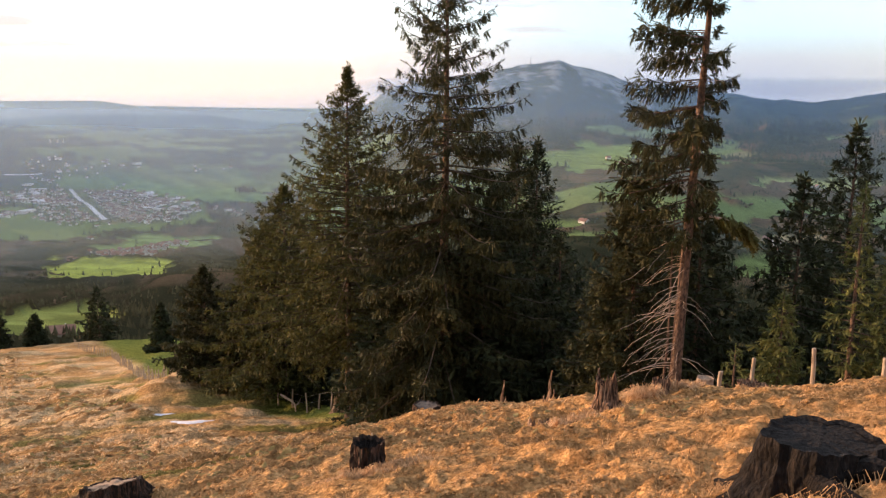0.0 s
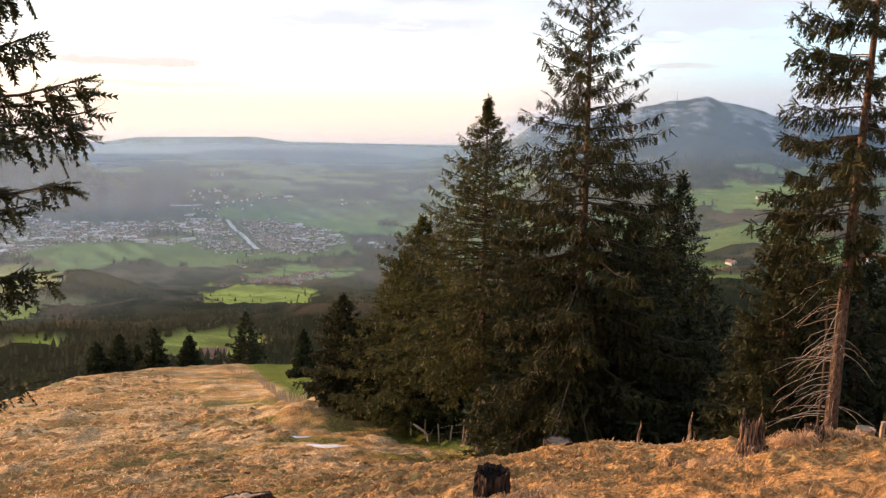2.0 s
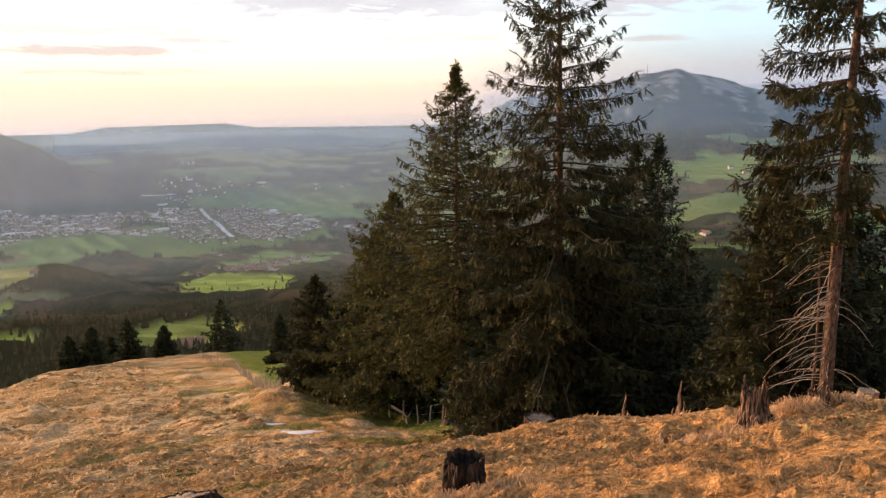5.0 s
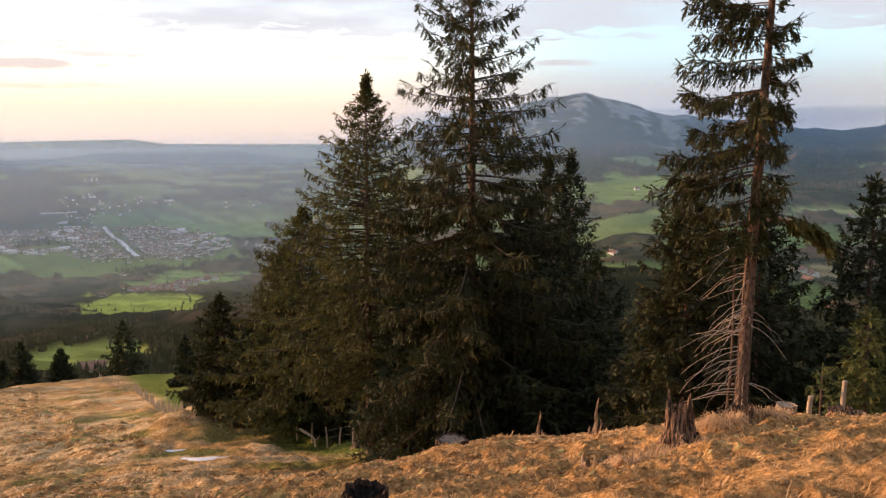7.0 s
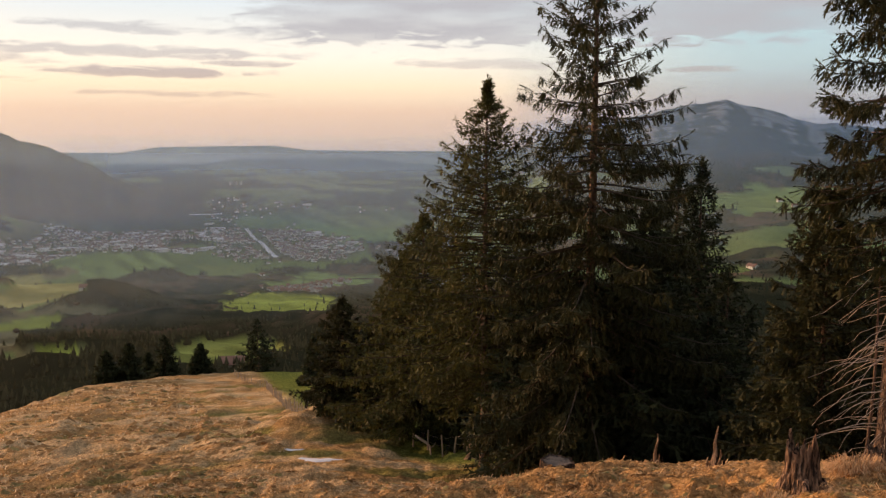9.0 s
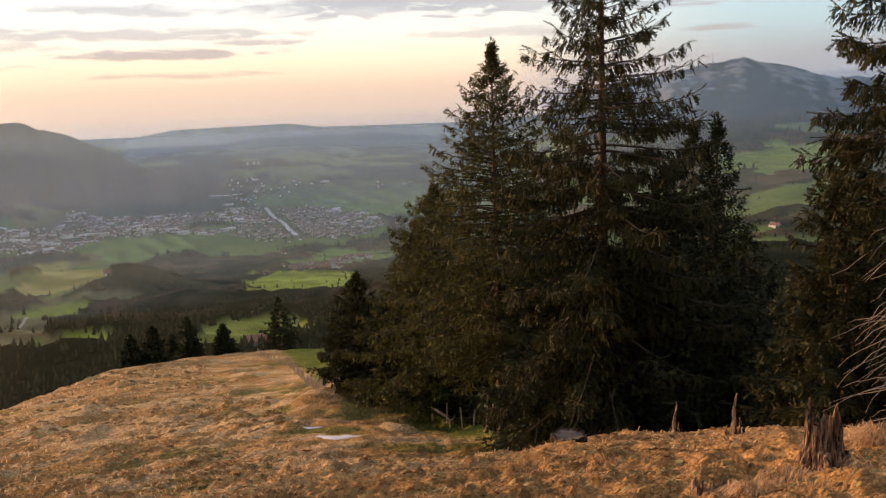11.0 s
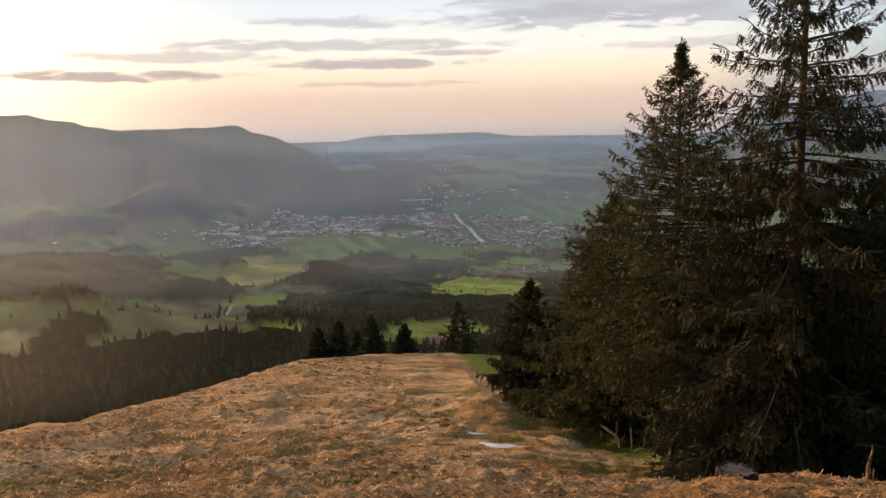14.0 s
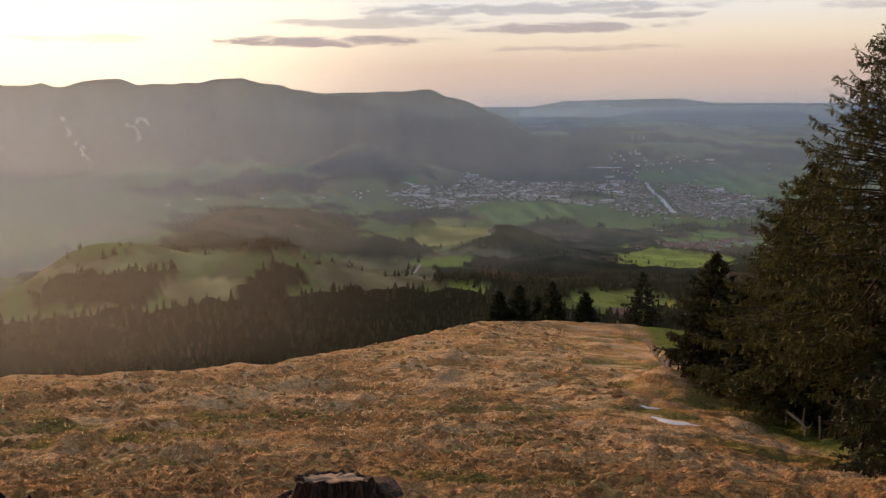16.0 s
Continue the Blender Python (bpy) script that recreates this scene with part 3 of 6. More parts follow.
def cover(x, y):
    """Base colour of the land."""
    r, az = polar(x, y)
    n1, n2, n3 = fbm(x / 9, y / 6, 61, 4), fbm(x / 35, y / 28, 71, 4), fbm(x / 160, y / 160, 81, 4)
    mix = lambda a, b, t: a + (b - a) * np.clip(t, 0, 1)[:, None]
    C = lambda *c: np.tile(np.array(c, float), (len(x), 1))
    # dry pasture with mossy green hollows; relief also paints shade there and sunlight on crests
    dry = mix(C(0.38, 0.227, 0.095), C(0.62, 0.390, 0.178), 0.5 + n1)
    hollow_depth = -hummocks(x, y, r)
    moss = smooth(0.10, 0.42, fbm(x / 5.5, y / 3.2, 62, 4) * 0.7 + n2 * 0.55 + hollow_depth * 1.1)
    dry = mix(dry, C(0.16, 0.175, 0.05), moss * 0.75 * np.interp(az, (0, 9), (1, 0.3)))
    dry = mix(dry, C(0.30, 0.18, 0.09), smooth(0.15, 0.45, -n2) * 0.25)
    dry = mix(dry, C(0.67, 0.48, 0.27), smooth(0.02, 0.30, fbm(x / 5.0, y / 1.6, 63, 4) - 0.5 * hollow_depth) * smooth(10, 26, r) * 0.75)
    dry = mix(dry, C(0.56, 0.30, 0.115), 0.38 * smooth(0, 9, az) * (1 - smooth(30, 60, r)))
    # beyond the fence the pasture is green
    beyond = smooth(0, 3, (x + 7.2) * 0.955 + (y - 61) * 0.30) * smooth(-4.5, -2, (x - 0.45) * 0.757 + (y - 47.5) * 0.652)
    dry = mix(dry, C(0.17, 0.20, 0.05), beyond * smooth(30, 42, y) * (1 - smooth(2, 9, az)))
    cell = lattice(np.floor((x * 0.8 + y * 0.6) / 150), np.floor((x * -0.6 + y * 0.8) / 260), 7)
    green = mix(C(0.10, 0.155, 0.055), C(0.16, 0.205, 0.075), cell)
    green = mix(green, C(0.17, 0.145, 0.085), (cell > 0.86) * 0.7 * (r > 2400))
    green = mix(green, C(0.15, 0.145, 0.075), smooth(-22, -28, az) * smooth(-0.15, -0.17, dip(x, y, r)) * smooth(-0.2, 0.3, n2))
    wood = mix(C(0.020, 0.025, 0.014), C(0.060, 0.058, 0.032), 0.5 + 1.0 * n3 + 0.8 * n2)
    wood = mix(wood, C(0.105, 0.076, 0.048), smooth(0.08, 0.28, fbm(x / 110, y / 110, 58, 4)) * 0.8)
    # low near woods: shade beneath the trees painted into the floor colour
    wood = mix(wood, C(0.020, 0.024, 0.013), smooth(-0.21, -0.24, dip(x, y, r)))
    o = open_land(x, y)
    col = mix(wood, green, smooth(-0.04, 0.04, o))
    d = dip(x, y, r)
    m = fbm(x / 90, y / 90, 52, 4) * 0.6
    wa, wd = wander(x, y, az, d)
    for a0, d0, da, dd, c in MEADOWS:
        b = oval(wa, wd, a0, d0, da, dd) + m
        strip = 1 + 0.3 * np.sin((x * 0.5 + y) / 14 + 3 * n3) * (fbm(x / 90, y / 90, 53, 2) > 0)
        col = mix(col, C(*c) * ((1.15 + 0.25 * n2) * strip)[:, None], smooth(0.0, 0.08, b) * (o > 0))
    r0 = np.interp(az, CREST_AZ, CREST_R)
    col = mix(dry, col, smooth(np.minimum(r0 * 1.15, 175), np.minimum(r0 * 1.6, 230), r))
    # built-up ground of the town
    col = mix(col, C(0.10, 0.105, 0.080), smooth(0.1, 0.5, town(x, y)) * 0.75)
    # the far plain: strips of wood between fields
    far = smooth(3900, 4300, r)
    strips = fbm(az / 3.0, d / 0.0045, 91, 4) + 0.25 * fbm(az / 0.7, d / 0.002, 94, 2)
    plain = mix(C(0.035, 0.045, 0.028), C(0.13, 0.17, 0.075), smooth(0.0, 0.12, strips - 0.35 * smooth(-0.03, -0.012, d)))
    col = np.where((az < 4)[:, None], mix(col, plain, far), col)
    # the long ridge: woods, with clearings low down
    ridge = mix(C(0.020, 0.026, 0.017), C(0.085, 0.078, 0.050), 0.40 + 0.9 * fbm(az / 1.6, r / 260, 83, 4) + 0.4 * fbm(x / 35, y / 35, 84, 3))
    ridge = mix(ridge, C(0.11, 0.13, 0.06), smooth(0, 0.1, o) * (1 - smooth(3700, 4150, r)))
    foot = np.interp(az, (-38, -29), (3880, 4030))
    col = mix(col, ridge, smooth(foot - 160, foot + 160, r + 200 * n3) * smooth(-15, -18, az) * (1 - smooth(4360, 4400, r)))
    # the mountain: woods, pale crags and gullies towards its top
    peak = mix(C(0.014, 0.024, 0.019), C(0.034, 0.046, 0.034), 0.5 + n3)
    rock = 0.9 * fbm(az * 1.5 + r / 900, r / 420, 95, 4) + 0.55 * fbm(x / 45, y / 45, 96, 4) + 0.5 * smooth(4100, 4800, r) - 0.30
    peak = mix(peak, C(0.25, 0.26, 0.27), smooth(0.04, 0.16, rock) * 0.62 * smooth(27, 21, az))
    peak = mix(peak, C(0.12, 0.16, 0.07), smooth(0.1, 0.2, o) * (1 - smooth(3900, 4300, r)))
    col = mix(col, peak, smooth(3500, 3900, r) * smooth(3, 6, az))
    return np.clip(col, 0.01, 0.9)


# the built-up ovals: bearing, dip, half width, half depth, density
BUILT = ((-21.0, -0.105, 7.0, 0.028, 1.0), (-13.5, -0.112, 4.0, 0.034, 1.0), (-9.8, -0.127, 3.3, 0.017, 0.9), (-27.3, -0.118, 5.2, 0.019, 0.8), (-15.7, -0.076, 5.7, 0.010, 0.6),
         (-5.9, -0.083, 1.9, 0.007, 0.7), (-33.2, -0.113, 1.9, 0.006, 0.6), (-4.8, -0.131, 1.8, 0.006, 0.6), (-18.7, -0.088, 3.7, 0.014, 0.7), (-11.4, -0.175, 3.0, 0.006, 0.3))


def town(x, y):
    """How densely built the valley is."""
    r, az = polar(x, y)
    d = dip(x, y, r)
    t = np.zeros_like(r)
    for a0, d0, da, dd, w in BUILT:
        t = np.maximum(t, w * np.clip(oval(az, d, a0, d0, da, dd) * 1.6, 0, 1))
    t = t * np.clip(0.75 + 1.0 * fbm(x / 130, y / 130, 15, 3), 0, 2)
    for a0, d0, da, dd in ((-22.4, -0.136, 4.4, 0.012), (-9.0, -0.095, 6.3, 0.012), (-18.0, -0.119, 1.8, 0.005)):
        t = np.where(oval(az, d, a0, d0, da, dd) > 0, t * 0.06, t)
    return t


def build_land():
    az = np.concatenate([np.arange(-180, -66, 3.0), np.arange(-66, 46, 0.30), np.arange(46, 180, 3.0)])
    rad = np.concatenate([[0.02, 0.4, 0.8, 1.2, 1.6, 2.0, 2.4], np.geomspace(2.7, 5, 30), np.geomspace(5.04, 70, 350), np.geomspace(70.6, 200, 130), np.geomspace(204, 1100, 105), np.geomspace(1110, 4320, 140),
                          np.linspace(4335, 4845, 30), [4850, 4862, 4900, 4960]])
    rad = np.sort(np.append(rad, [4350.0, 4356.0]))
    A, R = np.meshgrid(np.radians(az), rad)
    x, y = (CX + R * np.sin(A)).ravel(), (CY + R * np.cos(A)).ravel()
    z = ground(x, y)
    # the closed canopy of the woods stands above the meadows
    r, bear = polar(x, y)
    tops = 8.5 * smooth(0.0, -0.06, open_land(x, y)) * smooth(300, 420, r) * (1 - smooth(3300, 3700, r)) * (np.abs(bear) < 66) * (town(x, y) < 0.1)
    z = z + tops * (0.85 + 1.0 * fbm(x / 30, y / 30, 57, 3))
    m, n = len(rad), len(az)
    i, j = np.meshgrid(np.arange(m - 1), np.arange(n), indexing="ij")
    j2 = (j + 1) % n
    q = np.stack([i * n + j, (i + 1) * n + j, (i + 1) * n + j2, i * n + j2], -1).reshape(-1, 4)[:, ::-1]
    ob = mesh_object("ground", np.stack([x, y, z], 1), q, M_LAND, shade=True)
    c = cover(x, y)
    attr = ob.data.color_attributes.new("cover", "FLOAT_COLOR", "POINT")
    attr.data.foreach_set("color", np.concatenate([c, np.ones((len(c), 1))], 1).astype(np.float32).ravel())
    tagged(ob, "dry tan hillside pasture falling to a green wooded valley and blue hills", "ground", kind="structure")


build_land()

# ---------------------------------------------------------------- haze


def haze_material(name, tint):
    """Sheet that stands in for hazy air: mostly clear, the rest scatters sun and sky, chiefly onward."""
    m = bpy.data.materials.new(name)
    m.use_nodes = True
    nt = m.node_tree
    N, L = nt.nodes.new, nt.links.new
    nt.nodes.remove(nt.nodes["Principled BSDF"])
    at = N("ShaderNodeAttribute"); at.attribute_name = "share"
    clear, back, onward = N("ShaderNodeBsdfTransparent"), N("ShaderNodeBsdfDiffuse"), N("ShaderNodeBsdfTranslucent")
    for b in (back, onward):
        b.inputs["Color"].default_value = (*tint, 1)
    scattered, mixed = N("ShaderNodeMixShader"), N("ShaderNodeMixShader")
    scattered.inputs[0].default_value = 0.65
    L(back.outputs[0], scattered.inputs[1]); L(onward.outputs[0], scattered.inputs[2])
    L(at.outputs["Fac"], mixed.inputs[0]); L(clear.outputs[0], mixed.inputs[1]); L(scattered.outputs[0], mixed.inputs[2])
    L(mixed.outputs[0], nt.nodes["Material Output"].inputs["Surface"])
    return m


# tints put the blue of distance and the sun's golden glow into the sheets
M_HAZE = haze_material("pale_blue_haze", (0.60, 0.80, 0.90))
M_GLOW_HAZE = haze_material("sun_glow_haze", (0.95, 0.90, 0.74))
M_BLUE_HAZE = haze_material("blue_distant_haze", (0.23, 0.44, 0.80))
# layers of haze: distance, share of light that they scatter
HAZE = ((430, 0.013, M_GLOW_HAZE), (1200, 0.105, M_HAZE), (1900, 0.135, M_HAZE), (2700, 0.16, M_BLUE_HAZE), (3350, 0.20, M_BLUE_HAZE), (3690, 0.07, M_HAZE), (4410, 0.66, M_BLUE_HAZE))


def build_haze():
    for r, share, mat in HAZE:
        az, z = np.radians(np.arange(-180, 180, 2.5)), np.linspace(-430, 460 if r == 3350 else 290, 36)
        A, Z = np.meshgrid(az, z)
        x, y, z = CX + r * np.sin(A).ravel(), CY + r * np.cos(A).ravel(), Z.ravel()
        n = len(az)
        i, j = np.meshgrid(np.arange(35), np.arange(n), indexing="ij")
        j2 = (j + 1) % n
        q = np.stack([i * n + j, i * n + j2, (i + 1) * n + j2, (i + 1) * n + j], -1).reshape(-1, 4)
        ob = mesh_object("valley_haze_sheet", np.stack([x, y, z], 1), q, mat, shade=True)
        # thinnest high up, feathered where it meets the land, thickened towards the sun to imitate its glow
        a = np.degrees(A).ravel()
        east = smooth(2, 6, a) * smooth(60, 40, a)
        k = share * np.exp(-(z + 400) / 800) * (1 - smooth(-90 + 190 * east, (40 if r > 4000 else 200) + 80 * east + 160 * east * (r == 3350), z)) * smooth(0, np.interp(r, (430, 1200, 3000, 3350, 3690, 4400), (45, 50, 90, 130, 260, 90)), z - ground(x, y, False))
        k = k * (1 + 1.2 * smooth(-28, -60, a) * (mat is M_HAZE) + 16 * smooth(-26, -62, a) * (mat is M_GLOW_HAZE)) * (1 + 1.05 * east * (r == 3350))
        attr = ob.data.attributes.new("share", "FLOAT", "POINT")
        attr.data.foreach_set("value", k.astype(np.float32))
        tagged(ob, "thin tinted sheet standing in for evening haze over the valley", "haze", kind="stuff")


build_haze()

# ---------------------------------------------------------------- trees
UP = np.array([0.0, 0, 1])


def feathers(o, d, n, length, width, teeth=4):
    """Needle-clad twigs: each a thin saw-toothed blade from o along d, spread across n."""
    o, d, n = np.asarray(o), np.asarray(d), np.asarray(n)
    length, width = np.asarray(length)[:, None], np.asarray(width)[:, None]
    cols, tris, c = [], [], 0
    spine = [o + d * length * (k / teeth) for k in range(teeth + 1)]
    cols += spine
    for k in range(teeth):
        w = width * (0.55 + 0.55 * math.sin(math.pi * (0.25 + 0.62 * k / teeth)))
        tip = o + d * length * ((k + 1.35) / teeth)
        cols += [tip + n * w, tip - n * w]
        a, b = len(cols) - 2, len(cols) - 1
        tris += [(k, k + 1, a), (k + 1, k, b)]
    pts = np.stack(cols, 1)
    m = pts.shape[1]
    f = (np.arange(len(o)) * m)[:, None, None] + np.array(tris)[None]
    return pts.reshape(-1, 3), f.reshape(-1, 3)


def unit(v):
    return v / (np.linalg.norm(v, axis=-1, keepdims=True) + 1e-9)


def spruce_parts(seed, H, R, base=0.08, branches=150, twigs=26, bend=1.0, gap=0.0, twig=0.42, width=0.055, side=None, swing=(0.62, 0.45), point=0.9, trunk_r=None, curtain=0.5, teeth=4, fan=0.42, tier=0.13, aim=None, low=0.0):
    """Arrays for one spruce: trunk quads, limb quads, needle triangles, round the origin."""
    rng = np.random.default_rng(seed)
    tr = trunk_r or H * 0.0115
    zs = np.linspace(-0.5, H, 12)
    sway = 0.02 * H * 0.12
    path = np.stack([sway * np.sin(zs * 1.1 / H * 3 + seed), sway * np.cos(zs / H * 4 + seed), zs], 1)
    rad = tr * (1 - zs.clip(0) / H) ** 0.85 + 0.012 + tr * 0.5 * np.exp(-zs.clip(0) / 0.3)
    trunk = tubes(path[None], rad[None], 10)
    n = branches
    h = base + (1 - base) * (np.arange(n) + rng.random(n)) / n
    if gap:  # whorls, with air between them
        step = gap / H
        h = np.clip((np.round(h / step) + rng.normal(0, tier, n)) * step, base, 0.995)
    phi = np.arange(n) * 2.399963 + rng.normal(0, 0.35, n)
    if aim is not None:  # boughs crowd towards the open side
        phi = np.where(rng.random(n) < 0.75, np.clip(rng.normal(aim, 0.5, n), aim - 1.2, aim + 0.62), phi)
    prof = (1 - h) ** point * (0.35 + 0.65 * smooth(base - 0.02, base + 0.16, h))
    L = R * prof * (0.62 + 0.62 * rng.random(n)) + 0.10
    L = L * (0.25 + 0.75 * smooth(1.0, 0.86, h))
    if side is not None:
        L = L * (swing[0] + swing[1] * np.cos(phi - side))
    steep = 0.55 * smooth(0.45, 1.0, h) - bend * 0.30 * (1 - h)
    s = np.linspace(0, 1, 7)
    horiz = np.stack([np.cos(phi), np.sin(phi), 0 * phi], 1)
    drop = bend * (0.10 + 0.28 * (1 - h))
    rise = s[None] * (steep[:, None] + 0.10) - drop[:, None] * s[None] ** 1.6 + 0.22 * bend * s[None] ** 4
    P = horiz[:, None] * (L[:, None] * s[None])[..., None] + UP * ((h * H)[:, None] + L[:, None] * rise)[..., None]
    P[..., 0] += np.interp(h * H, zs, path[:, 0])[:, None]; P[..., 1] += np.interp(h * H, zs, path[:, 1])[:, None]
    br = (0.006 + 0.012 * L)[:, None] * (1 - 0.85 * s)[None]
    limbs = tubes(P, br, 3)
    # branchlets to both sides, and the needle-clad twigs along them
    per = 5
    cnt = np.maximum(2, (twigs / per * (L / (0.6 * R)).clip(0.25, 1.5) * (1 + low * smooth(0.66, 0.46, h))).astype(int))
    bi = np.repeat(np.arange(n), cnt)
    q = len(bi)
    u = 0.10 + 0.88 * rng.random(q) ** 0.8
    f = u * 6
    i0 = np.minimum(f.astype(int), 5)
    w = (f - i0)[:, None]
    bo = P[bi, i0] * (1 - w) + P[bi, i0 + 1] * w
    t = unit(P[bi, i0 + 1] - P[bi, i0])
    lat = unit(np.cross(t, UP)) * np.where(rng.random(q) < 0.5, 1, -1)[:, None]
    ang = rng.uniform(0.55, 1.25, q)[:, None]
    bd = unit(t * np.cos(ang) + lat * np.sin(ang) + UP * rng.normal(-0.10, 0.12, (q, 1)))
    bl = (fan * L[bi] * (1.05 - u) + 0.10) * rng.uniform(0.6, 1.2, q)
    ti = np.repeat(np.arange(q), per)
    m = len(ti)
    s1 = rng.random(m)
    o = bo[ti] + bd[ti] * (bl[ti] * s1)[:, None] - UP * (0.30 * bend * bl[ti] * s1 ** 2)[:, None]
    side1 = unit(np.cross(bd[ti], UP)) * np.where(rng.random(m) < 0.5, 1, -1)[:, None]
    a1 = rng.uniform(0.2, 1.1, m)[:, None]
    d = bd[ti] * np.cos(a1) + side1 * np.sin(a1) + UP * rng.normal(-0.12, 0.15, (m, 1))
    hang = (rng.random(m) < curtain)[:, None]
    d = np.where(hang, bd[ti] * 0.35 + side1 * rng.normal(0, 0.3, (m, 1)) - UP * rng.uniform(0.45, 1.1, (m, 1)), d)
    d = unit(d)
    nn = unit(np.cross(d, rng.normal(0, 1, d.shape) * 0.8 + np.where(hang, side1, UP)))
    ln = twig * (0.45 + 0.7 * rng.random(m)) * (1.1 - 0.45 * s1) * (0.32 + 0.85 * (L[bi][ti] / R).clip(0, 1) ** 0.5)
    # short shoots along the limbs themselves
    c2 = np.maximum(2, (twigs * 0.22 * (L / (0.6 * R)).clip(0.25, 1.5)).astype(int))
    b2 = np.repeat(np.arange(n), c2)
    u2 = 0.25 + 0.75 * rng.random(len(b2))
    f2 = u2 * 6
    j0 = np.minimum(f2.astype(int), 5)
    w2 = (f2 - j0)[:, None]
    o3 = P[b2, j0] * (1 - w2) + P[b2, j0 + 1] * w2
    t3 = unit(P[b2, j0 + 1] - P[b2, j0])
    l3 = unit(np.cross(t3, UP)) * np.where(rng.random(len(b2)) < 0.5, 1, -1)[:, None]
    d3 = unit(t3 * 0.8 + l3 * rng.uniform(0.2, 1.0, (len(b2), 1)) + UP * rng.normal(-0.1, 0.35, (len(b2), 1)))
    o, d = np.concatenate([o, o3]), np.concatenate([d, d3])
    nn = np.concatenate([nn, unit(np.cross(d3, rng.normal(0, 1, d3.shape)))])
    ln = np.concatenate([ln, twig * rng.uniform(0.4, 0.9, len(b2))])
    # the leading shoot of each branch
    o2, d2 = P[:, 5], unit(P[:, 6] - P[:, 5])
    top = np.array([[0, 0, H * 0.975]]) + path[-1] * [1, 1, 0]
    o = np.concatenate([o, o2, top]); d = np.concatenate([d, d2, UP[None]])
    nn = np.concatenate([nn, unit(np.cross(d2, UP)), np.array([[1.0, 0, 0]])])
    ln = np.concatenate([ln, L / 6 + 0.06, [H * 0.03 + 0.15]])
    needles = feathers(o, d, nn, ln, width * (0.7 + 0.6 * rng.random(len(ln))), teeth)
    return trunk, limbs, needles


def tree(name, label, parts, x, y, mat=None, group="", turn=0.0, category="tree", sink=0.05, trunk_mat=None):
    trunk, limbs, needles = parts
    e = tagged(new(name), label, category, group)
    t = mesh_object("trunk", *trunk, trunk_mat or M_BARK, e, shade=True)
    crown_object(limbs, needles, M_LIMB, mat or M_NEEDLE, e)
    e.matrix_basis = pose(x, y, height(x, y) - sink, 0, 0, turn)
    return e


def build_trees():
    g = "spruces at the wood's edge"
    big = "tall spruce with dense sweeping dark green boughs beside the fence"
    gz = height
    # the close stand
    tree("spruce", "full pointed spruce with olive green boughs down to the pasture", spruce_parts(3, 3.37 - gz(3.15, 38.6), 6.5, 0.20, 370, 120, 0.75, twig=0.31, width=0.040, teeth=3, point=0.92), 3.15, 38.6, group=g)
    tree("spruce", "leaning spruce with olive green boughs in a dense stand", spruce_parts(4, -2.9 - gz(0.1, 50.2), 6.6, 0.10, 280, 112, 0.75, twig=0.36, width=0.060, teeth=2), 0.1, 50.2, group=g)
    tree("spruce", "lower spruce with boughs sweeping to the fence", spruce_parts(5, -5.3 - gz(-1.05, 52.3), 4.8, 0.11, 220, 100, 0.75, twig=0.36, width=0.060, teeth=2), -1.05, 52.3, group=g)
    tree("spruce", "tall spruce with open tiers of drooping boughs",
         spruce_parts(6, 8.3 - gz(6.4, 32.6), 4.9, 0.05, 300, 92, 1.0, gap=0.62, twig=0.36, width=0.036, point=0.66, curtain=0.85, teeth=3, fan=0.26, tier=0.24, low=1.5), 6.4, 32.6, M_NEEDLE_MID, g)
    # the darker needles put the stand's shade into the colour
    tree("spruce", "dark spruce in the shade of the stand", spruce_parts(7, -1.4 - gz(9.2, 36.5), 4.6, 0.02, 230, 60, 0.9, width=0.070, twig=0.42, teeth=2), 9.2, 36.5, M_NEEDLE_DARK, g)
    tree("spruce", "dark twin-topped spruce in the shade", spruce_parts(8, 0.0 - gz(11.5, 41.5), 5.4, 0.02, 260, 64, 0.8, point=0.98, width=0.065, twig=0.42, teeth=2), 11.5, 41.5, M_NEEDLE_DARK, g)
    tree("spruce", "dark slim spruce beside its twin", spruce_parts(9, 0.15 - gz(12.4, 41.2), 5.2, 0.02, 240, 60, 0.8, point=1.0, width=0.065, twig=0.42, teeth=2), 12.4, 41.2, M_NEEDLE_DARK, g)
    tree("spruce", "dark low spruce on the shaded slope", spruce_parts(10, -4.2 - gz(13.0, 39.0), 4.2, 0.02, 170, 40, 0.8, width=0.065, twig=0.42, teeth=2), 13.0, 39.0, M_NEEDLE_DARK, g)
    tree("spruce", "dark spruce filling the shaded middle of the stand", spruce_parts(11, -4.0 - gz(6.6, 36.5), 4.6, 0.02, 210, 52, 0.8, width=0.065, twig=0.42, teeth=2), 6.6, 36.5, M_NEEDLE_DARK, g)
    # three dense spruces added to fill and darken the bright gaps of the stand
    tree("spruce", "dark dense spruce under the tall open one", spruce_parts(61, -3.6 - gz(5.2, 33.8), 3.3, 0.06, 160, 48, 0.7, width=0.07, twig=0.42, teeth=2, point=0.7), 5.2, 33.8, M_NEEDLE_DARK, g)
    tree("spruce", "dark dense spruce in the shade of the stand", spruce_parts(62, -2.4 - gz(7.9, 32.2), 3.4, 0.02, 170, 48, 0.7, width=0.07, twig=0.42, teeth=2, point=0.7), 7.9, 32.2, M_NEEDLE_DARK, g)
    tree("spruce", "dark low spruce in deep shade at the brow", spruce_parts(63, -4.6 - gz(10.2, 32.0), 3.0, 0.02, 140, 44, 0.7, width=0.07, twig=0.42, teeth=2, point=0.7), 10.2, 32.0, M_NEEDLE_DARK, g)
